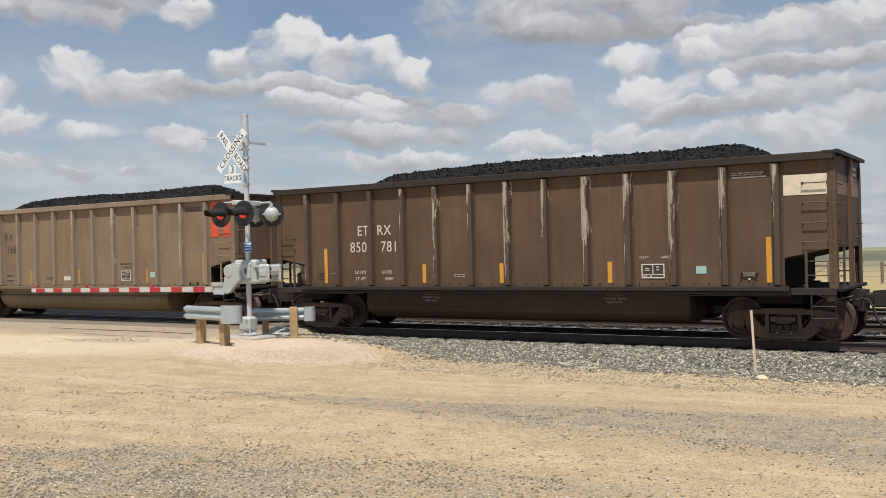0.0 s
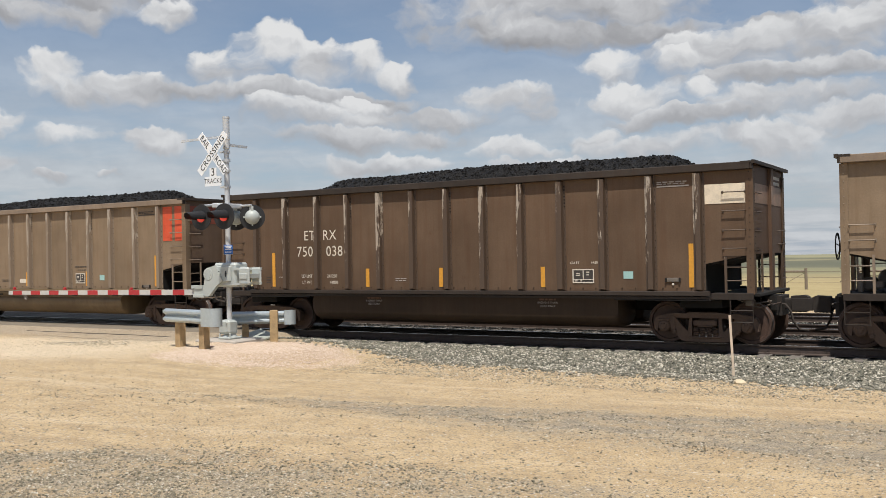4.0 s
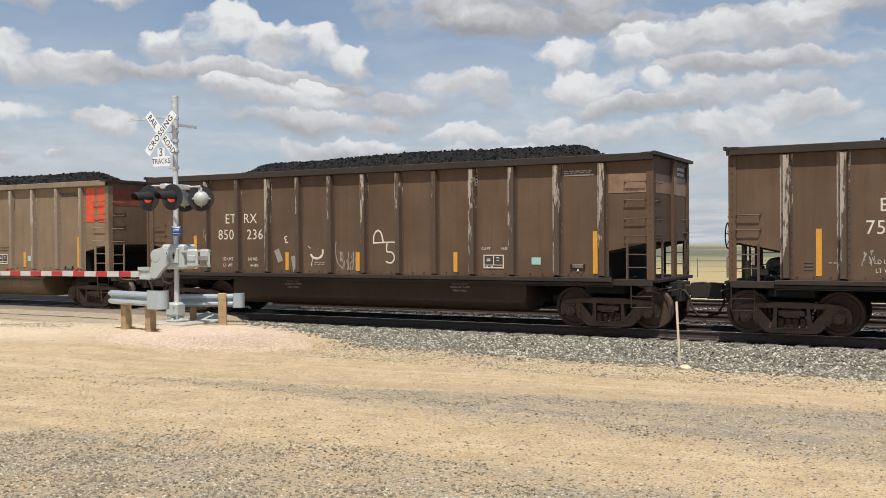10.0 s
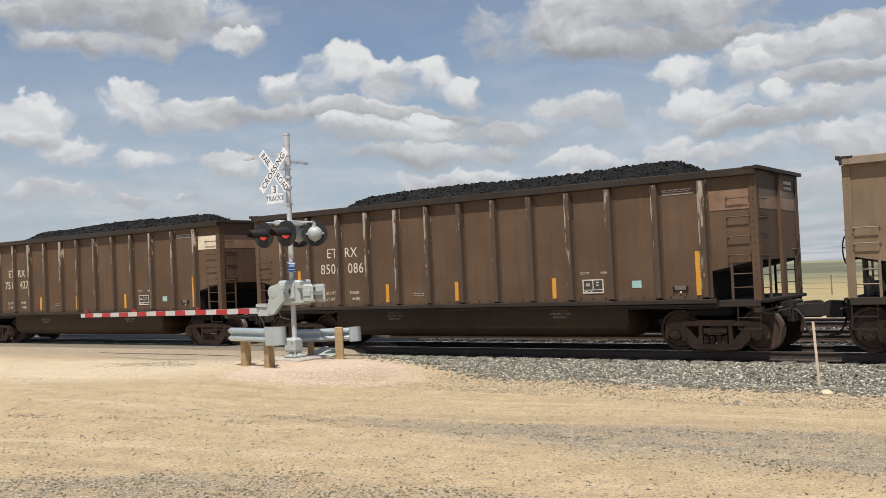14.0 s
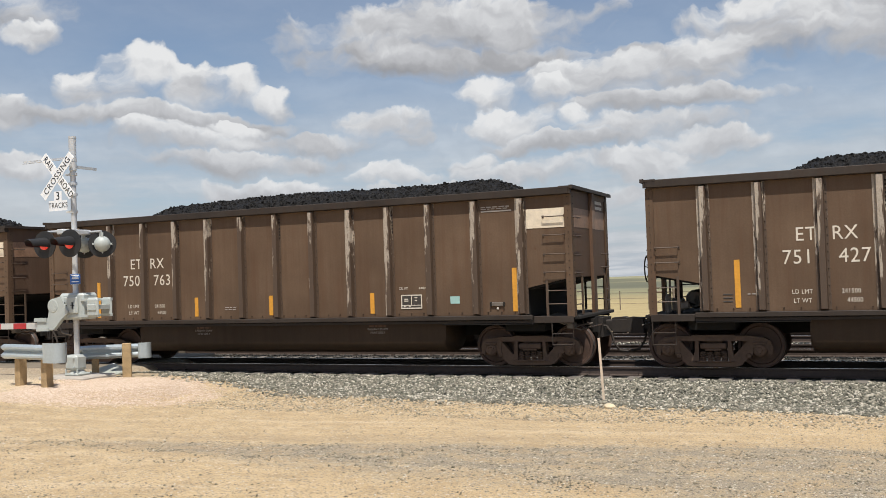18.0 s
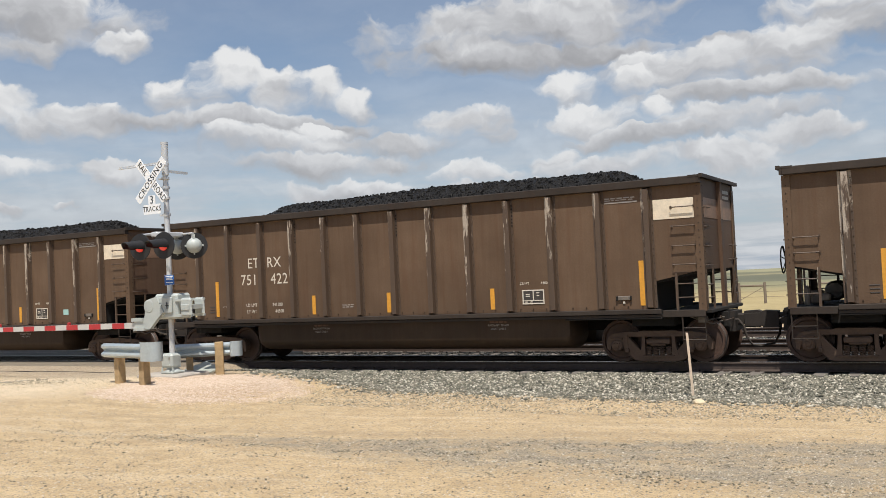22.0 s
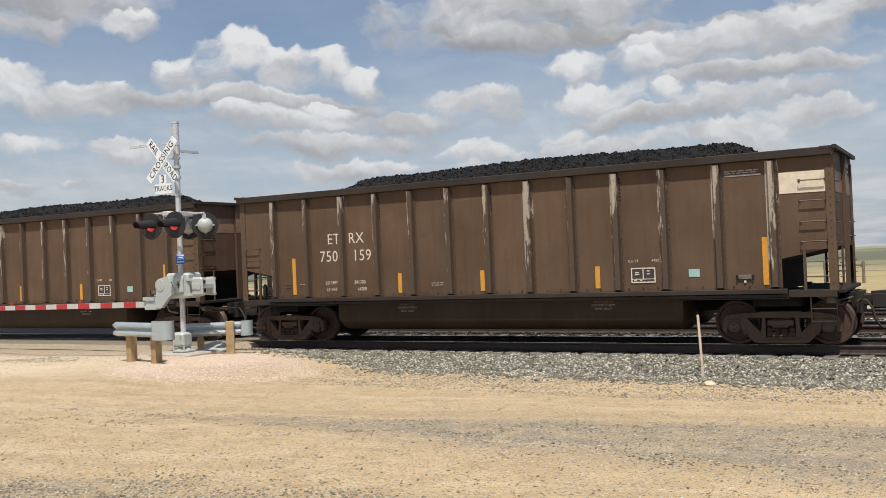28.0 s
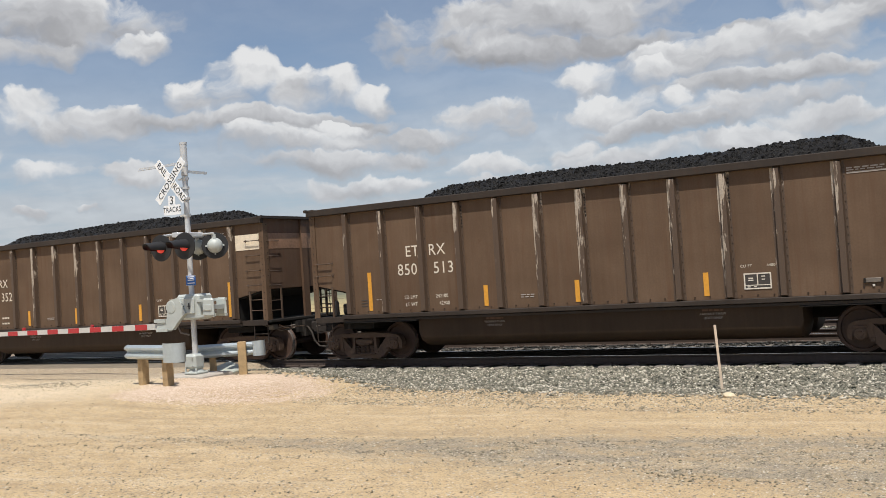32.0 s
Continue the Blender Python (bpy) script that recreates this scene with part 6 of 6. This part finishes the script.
    prism(bm, [(-0.42, 1.75), (-0.12, 1.82), (0.1, 1.45), (-0.1, 1.30), (-0.35, 1.06), (-0.85, 1.06), (-0.85, 1.28), (-0.52, 1.33)], -0.34, -0.24)
    box(bm, -0.92, -0.55, -0.37, -0.21, 1.25, 1.33)
    box(bm, -0.86, -0.5, -0.37, -0.21, 1.03, 1.10)
    part("arm_bracket", bm, GALV_PALE, sig, "grey bent steel gate arm bracket")
    for z in (1.72, 1.36):
        for y0, y1 in ((-0.27, -0.22), (0.14, 0.19)):
            bm = bmesh.new()
            box(bm, 0.42, 0.92, y0, y1, z - 0.03, z + 0.03)
            part("counterweight_bar", bm, GALV_PALE, sig)
    for x0, x1 in ((0.60, 0.93),):
        bm = bmesh.new()
        soft_box(bm, x0, x1, -0.31, -0.20, 1.33, 1.77, 0.045)
        soft_box(bm, x0 + 0.05, x1 - 0.03, -0.33, -0.305, 1.48, 1.62, 0.01)
        soft_box(bm, x0 + 0.01, x1 - 0.01, 0.12, 0.21, 1.34, 1.76, 0.045)
        box(bm, x0 + 0.04, x1 - 0.04, -0.21, 0.13, 1.50, 1.60)
        part("counterweight", bm, GALV_PALE, sig, "grey cast counterweight block")
    # gate arm with red and white bands
    bm = bmesh.new()
    prism(bm, [(-8.4, 1.05), (-0.8, 1.085), (-0.8, 1.225), (-8.4, 1.16)], -0.315, -0.27)
    arm = part("gate_arm", bm, WHITE_TAPE, sig, "long white gate arm with red bands")
    for k in range(9):
        x0 = -1.22 - 0.82 * k
        u0, u1 = (x0 + 0.8) / 7.6, (x0 - 0.41 + 0.8) / 7.6
        bm = bmesh.new()
        prism(bm, [(x0 - 0.41, 1.087 + 0.035 * u1), (x0, 1.087 + 0.035 * u0), (x0, 1.223 + 0.065 * u0), (x0 - 0.41, 1.223 + 0.065 * u1)], -0.32, -0.3155)
        part("red_band", bm, RED_TAPE, arm)
    for x in (-8.15, -5.9, -3.2):
        bm = bmesh.new()
        lathe(bm, [(0.0, -0.035), (0.034, -0.03), (0.034, 0.03), (0.0, 0.035)], "y", 12, (x, -0.29, 1.235))
        box(bm, x - 0.06, x + 0.06, -0.31, -0.27, 1.19, 1.215)
        part("arm_lamp", bm, RED_TAPE, arm, "small red gate lamp")
    # cable conduit
    bm = bmesh.new()
    tube(bm, [(-0.2, -0.2, 1.32), (-0.3, -0.22, 1.15), (-0.22, -0.2, 0.98), (-0.08, -0.07, 0.92)], 0.022, 6)
    part("conduit", bm, GREY_PART, sig, smooth=True)
    return sig


build_signal()


def build_foundation():
    bm = bmesh.new()
    soft_box(bm, -16.6, -15.3, 15.9, 16.9, -0.8, -0.275, 0.03)
    ob = new("signal_foundation", finish(bm, "signal_foundation", CONCRETE))
    tagged(ob, "pale concrete pad under the crossing signal", "foundation")
    bm = bmesh.new()
    prism(bm, [(-0.42, 0.0), (0.42, 0.0), (0.42, 0.035), (-0.42, 0.035)], -0.3, 0.3)
    ob = new("cover_plate", finish(bm, "cover_plate", plain("green_grey_plate_paint", (0.36, 0.38, 0.33), 0.6)))
    ob.matrix_basis = pose(-16.35, 17.8, -0.36, 14, 8, -20)
    tagged(ob, "pale green-grey metal cover plate leaning on gravel", "cover plate")
    bm = bmesh.new()
    tube(bm, [(x, y, ground_z(x, y) + 0.006) for x, y in ((-25.5, 17.7), (-24.3, 17.62), (-23.0, 17.58), (-21.8, 17.62), (-20.6, 17.68), (-19.3, 17.67))], 0.011, 5)
    ob = new("ground_cable", finish(bm, "ground_cable", HOSE))
    tagged(ob, "thin dark cable lying across the dirt road", "cable")


build_foundation()


def w_beam(bm, length, curl=0.0):
    """Corrugated guardrail beam along x, hollow side at +y; curl bends its right end round."""
    prof = [(0.0, 0.155), (-0.02, 0.145), (-0.08, 0.105), (-0.08, 0.065), (-0.02, 0.02), (-0.0, 0.0), (-0.02, -0.02), (-0.08, -0.065), (-0.08, -0.105), (-0.02, -0.145), (0.0, -0.155)]
    n = 16
    rows = []
    for k in range(n + 1):
        u = k / n
        x = -length / 2 + length * u
        rows.append([bm.verts.new((x, d, z)) for d, z in prof])
    for a, c in zip(rows, rows[1:]):
        for i in range(len(prof) - 1):
            bm.faces.new((a[i], c[i], c[i + 1], a[i + 1]))


def end_shoe(bm, length, sweep, height=0.36):
    """Plain flared end wing: a vertical sheet that bends away round a curve at its end."""
    pts = []
    for k in range(9):
        u = k / 8
        pts.append((length * u, -0.085 - 0.015 * math.sin(u * math.pi)))
    for k in range(1, 8):
        a = radians(sweep) * k / 7
        pts.append((length + 0.16 * math.sin(a), -0.085 + 0.16 * (1 - math.cos(a))))
    for off in (0.0, 0.006):
        rows = [[bm.verts.new((x, y + off, z)) for z in (-height / 2, -height / 6, height / 6, height / 2)] for x, y in pts]
        for a, c in zip(rows, rows[1:]):
            for i in range(3):
                bm.faces.new((a[i], c[i], c[i + 1], a[i + 1]))


def timber_post(bm, h):
    soft_box(bm, -0.095, 0.095, -0.085, 0.085, -0.5, h, 0.012)


def build_guardrails():
    """Two short rails that shield the signal, one before and one behind it."""
    for x, y, turn, w_len, w_mid, wing_x, wing, sweep, posts, lift in (
            (-15.80, 15.0, -11.8, 1.65, -0.15, 0.62, 0.30, 150, ((-0.56, 0.10, 0.82), (0.42, 0.10, 0.82)), 0.77),
            (-15.55, 17.13, 32.6, 1.3, -0.10, 0.52, 0.10, 100, ((0.28, -0.17, 0.76),), 0.58)):
        rail = empty("guardrail", "galvanised corrugated guardrail on weathered timber posts", "guardrail", "signal guardrails")
        rail.matrix_basis = pose(x, y, -0.42 if lift > 0.65 else -0.40, 0, 0, turn)
        bm = bmesh.new()
        w_beam(bm, w_len)
        beam = part("beam", bm, RAILGUARD, rail, "corrugated galvanised beam", smooth=True, m=pose(w_mid, -0.02, lift))
        mod = beam.modifiers.new("thickness", "SOLIDIFY")
        mod.thickness = 0.004
        bm = bmesh.new()
        end_shoe(bm, wing, sweep, 0.40 if lift > 0.65 else 0.35)
        part("end_wing", bm, RAILGUARD, rail, "plain curved galvanised end wing", smooth=True, m=pose(wing_x, -0.03, lift))
        for px, py, h in posts:
            bm = bmesh.new()
            timber_post(bm, h)
            part("post", bm, TIMBER, rail, "weathered timber post", m=pose(px, py, 0, 0, 0, random.Random(h + px).uniform(-6, 6)))
        if lift < 0.65:
            bm = bmesh.new()
            soft_box(bm, -0.07, 0.07, 0.03, 0.15, -0.4, 0.60, 0.01)
            part("post", bm, TIMBER, rail, "weathered timber post", m=pose(-0.45, 0.0, 0))


build_guardrails()


def build_stake():
    bm = bmesh.new()
    soft_box(bm, -0.022, 0.022, -0.008, 0.008, -0.25, 1.13, 0.003)
    ob = new("survey_stake", finish(bm, "survey_stake", LATH))
    ob.matrix_basis = pose(STAKE[0], STAKE[1], ground_z(*STAKE) + 0.02, 0, -2.6, 25)
    tagged(ob, "pale thin wooden survey stake driven in beside the ballast", "stake")
    bm = bmesh.new()
    bmesh.ops.create_icosphere(bm, subdivisions=2, radius=0.11)
    for v in bm.verts:
        v.co *= 1 + 0.25 * noise.noise(v.co * 9)
        v.co.z *= 0.5
    ob = new("rock", finish(bm, "rock", plain("pale_limestone", (0.60, 0.50, 0.34), 0.9, 0.0, 0.25, 9.0, 0.4)))
    ob.matrix_basis = pose(ROCK[0], ROCK[1], ground_z(*ROCK) + 0.03, 0, 0, 20)
    tagged(ob, "pale yellow limestone rock lying on the dirt", "rock")


STAKE, ROCK = (-4.46, 17.5), (-4.09, 16.44)
build_stake()


# ---- loose stone on the yard ----
def lane_weight(x, y):
    """How gravelly the yard is at a place: the near patch, the wedge between the wheel lanes, and a thin rest."""
    bend = 0.9 * noise.noise(Vector((x * 0.35, y * 0.35, 2))) + 0.5 * noise.noise(Vector((x * 1.6, y * 1.6, 5)))
    tuft = 0.5 + noise.noise(Vector((x * 1.3, y * 2.2, 8))) + 0.5 * noise.noise(Vector((x * 4.0, y * 5.0, 1)))
    near = smoothstep(-0.55, 0.65, min(6.95 + 0.10 * x, 13.0 + 0.98 * x) - y + 1.1 * bend) * (0.26 + 0.60 * smoothstep(0.15, 0.85, tuft))
    wedge = smoothstep(-0.1, 0.35, 12.9 + 0.266 * x - y + 0.4 * bend) * smoothstep(-0.4, 0.7, y - 8.0 + 0.155 * x + bend)
    wedge *= 0.10 + 0.55 * smoothstep(0.2, 0.9, tuft)
    streak = 0.30 * smoothstep(0.75, 0.15, abs(y - 12.15 - 0.315 * x)) * smoothstep(0.3, 0.8, tuft) if x < -7 else 0.0
    return near, max(wedge, streak), 0.022 + 0.035 * smoothstep(0.5, 1.0, tuft)


def build_gravel():
    rng = random.Random(21)
    places = []
    for k in range(400000):
        y = 3.6 + 4.4 * rng.random() if k % 5 < 2 else 6.5 + 10.3 * rng.random()
        x = rng.uniform(-1.9 * y - 1.0, 0.25 * y + 1.2)
        if k % 16 == 0:
            x, y = rng.uniform(-45, 25), rng.uniform(-12, 17)
        near, wedge, rest = lane_weight(x, y)
        w = max(near, wedge, rest)
        if x < -16 and y > 15.5:
            w *= 0.25
        if rng.random() > w:
            continue
        r = (0.0045 + 0.015 * rng.random() ** 2.4) if near >= wedge and near > rest else 0.0045 + 0.0165 * rng.random() ** 2.4
        places.append((x, y, ground_z(x, y) + r * 0.15, r))
    for _ in range(14000):
        # spill below the ballast shoulder
        x, y = rng.uniform(-12, 5), 17.4 - 2.9 * rng.random() ** 1.7
        places.append((x, y, ground_z(x, y), rng.uniform(0.008, 0.03)))
    for _ in range(700):
        x, y = -19.5 + rng.gauss(0, 0.9), 15.2 + rng.gauss(0, 0.4)
        places.append((x, y, ground_z(x, y), rng.uniform(0.012, 0.03)))
    stone_field("road_gravel", places, PEBBLE, "loose grey and tan gravel scattered over the dirt yard", "gravel")
    places = []
    for _ in range(46000):
        a, u = rng.uniform(0, math.tau), math.sqrt(rng.random())
        x, y = -13.9 + 2.25 * u * math.cos(a), 15.2 + 2.3 * u * math.sin(a)
        edge = 1 - u + 0.22 * noise.noise(Vector((x * 1.1, y * 1.1, 4)))
        if rng.random() > 0.12 + smoothstep(0.0, 0.45, edge) or (y > 17.3 and x > -13.2):
            continue
        places.append((x, y, max(ground_z(x, y), mound_z(x, y)) + 0.003, rng.uniform(0.011, 0.029)))
    stone_field("pink_gravel", places, PINK, "pale pink crushed stone heaped round the signal's foot", "gravel")


def mound_z(x, y):
    u = math.hypot((x + 13.9) / 2.45, (y - 15.2) / 2.5)
    return -0.78 + 0.46 * (1 - smoothstep(0.3, 1.05, u))


def build_mound():
    verts, faces = [], []
    n = 48
    for j in range(25):
        u = j / 24
        for k in range(n):
            a = k * math.tau / n
            x, y = -13.9 + 2.45 * u * math.cos(a), 15.2 + 2.5 * u * math.sin(a)
            verts.append((x, y, max(mound_z(x, y), ground_z(x, y)) + (0.004 if u < 0.93 else -0.05)))
    for j in range(24):
        for k in range(n):
            faces.append((j * n + k, j * n + (k + 1) % n, (j + 1) * n + (k + 1) % n, (j + 1) * n + k))
    ob = new("gravel_mound", raw_mesh("gravel_mound", verts, faces, GROUND, True))
    tagged(ob, "low mound of dirt and pale stone beside the track", "gravel mound", kind="structure")


build_mound()
build_gravel()


# ---- beyond the tracks ----
def build_fences():
    for x, y, w in ((-15.45, 75.0, 1.9), (-9.9, 75.0, 2.6)):
        brace = empty("fence_brace", "grey weathered timber fence brace in dry grass", "fence", "prairie fence")
        brace.matrix_basis = pose(x, y, ground_z(x, y))
        for dx in (0, w):
            bm = bmesh.new()
            tube(bm, [(dx, 0, -0.3), (dx, 0, 1.6)], 0.11, 8)
            part("post", bm, GREY_WOOD, brace)
        bm = bmesh.new()
        tube(bm, [(0, 0, 1.36), (w, 0, 1.36)], 0.08, 8)
        part("rail", bm, GREY_WOOD, brace)
        bm = bmesh.new()
        tube(bm, [(0, 0, 0.25), (w, 0, 1.3)], 0.02, 5)
        part("brace_wire", bm, GREY_WOOD, brace)
    for i in range(26):
        x = -75 + 5.2 * i
        if -16.5 < x < -6:
            continue
        y = 75.0
        bm = bmesh.new()
        tube(bm, [(0, 0, -0.2), (0, 0, 1.5)], 0.045, 6)
        post = new("fence_post", finish(bm, "fence_post", GREY_WOOD))
        post.matrix_basis = pose(x, y, ground_z(x, y))
        tagged(post, "thin grey fence post in dry grass", "fence post", "prairie fence posts")
    bm = bmesh.new()
    for h in (0.5, 0.9, 1.35):
        tube(bm, [(-80 + 10 * k, 75.0, ground_z(-80 + 10 * k, 75.0) + h) for k in range(15)], 0.012, 4)
    wire = new("fence_wire", finish(bm, "fence_wire", GREY_WOOD))
    tagged(wire, "strands of fence wire along the field", "fence wire", kind="stuff")
    for x, y, h in ((-0.9, 90, 1.4),):
        bm = bmesh.new()
        tube(bm, [(0, 0, -0.3), (0, 0, h)], 0.09, 6)
        pole = new("marker_pole", finish(bm, "marker_pole", GREY_WOOD))
        pole.matrix_basis = pose(x, y, ground_z(x, y))
        tagged(pole, "dark weathered wooden pole standing in the field", "pole")


build_fences()


def build_tanks():
    for x, y, r, top in ((5.1, 255, 2.65, 1.0), (11.5, 257, 2.65, 1.0)):
        tank = empty("storage_tank", "white painted cylindrical storage tank on the prairie", "storage tank", "storage tanks")
        z = ground_z(x, y)
        h = top - z
        tank.matrix_basis = pose(x, y, z)
        bm = bmesh.new()
        lathe(bm, [(r, -0.5), (r, h), (r * 1.01, h), (r * 1.01, h + 0.12)], "z", 40)
        shell = part("shell", bm, TANK_WHITE, tank, smooth=True)
        bm = bmesh.new()
        lathe(bm, [(r * 1.0, h + 0.1), (r * 0.5, h + 0.45), (0.0, h + 0.6)], "z", 40)
        part("roof", bm, TANK_WHITE, tank, smooth=True)
        bm = bmesh.new()
        tube(bm, [(-r * 0.6, -r * 0.5, h + 0.9), (r * 0.2, -r * 0.9, h + 0.9), (r * 0.7, -r * 0.6, h + 0.9)], 0.05, 5)
        for px, py in ((-r * 0.6, -r * 0.5), (r * 0.2, -r * 0.9), (r * 0.7, -r * 0.6)):
            tube(bm, [(px, py, h), (px, py, h + 0.9)], 0.05, 5)
        part("handrail", bm, GALV, tank)


build_tanks()


# ---- motion ----
def travelled(t):
    """Metres that the train has gone at t seconds, smoothly between its rows."""
    i = max(1, min(len(TRAIN) - 3, int(t)))
    u = t - TRAIN[i][0]
    p0, p1, p2, p3 = (TRAIN[i + k][1] for k in (-1, 0, 1, 2))
    return p1 + 0.5 * u * (p2 - p0 + u * (2 * p0 - 5 * p1 + 4 * p2 - p3 + u * (3 * (p1 - p2) + p3 - p0)))


def motions():
    """The train rolls past, every car and load alike, its wheels turning."""
    seconds = [float(k) for k in range(33)]
    for i, (car, load) in enumerate(zip(TRAIN_CARS, COAL_LOADS)):
        rows = [(t, pose(CAR_X[i] + travelled(t), TRACK_Y, RAIL_Z)) for t in seconds]
        walk(car, rows)
        walk(load, rows)
    turns = [(k / 15, 180 / math.pi * travelled(k / 15) / 0.457) for k in range(481)]
    for car in TRAIN_CARS:
        for ob in car.children:
            if ob.name.startswith("wheelset"):
                x = ob.matrix_basis.translation.x
                walk(ob, [(t, pose(x, 0, 0.457, 0, a, 0)) for t, a in turns])


motions()
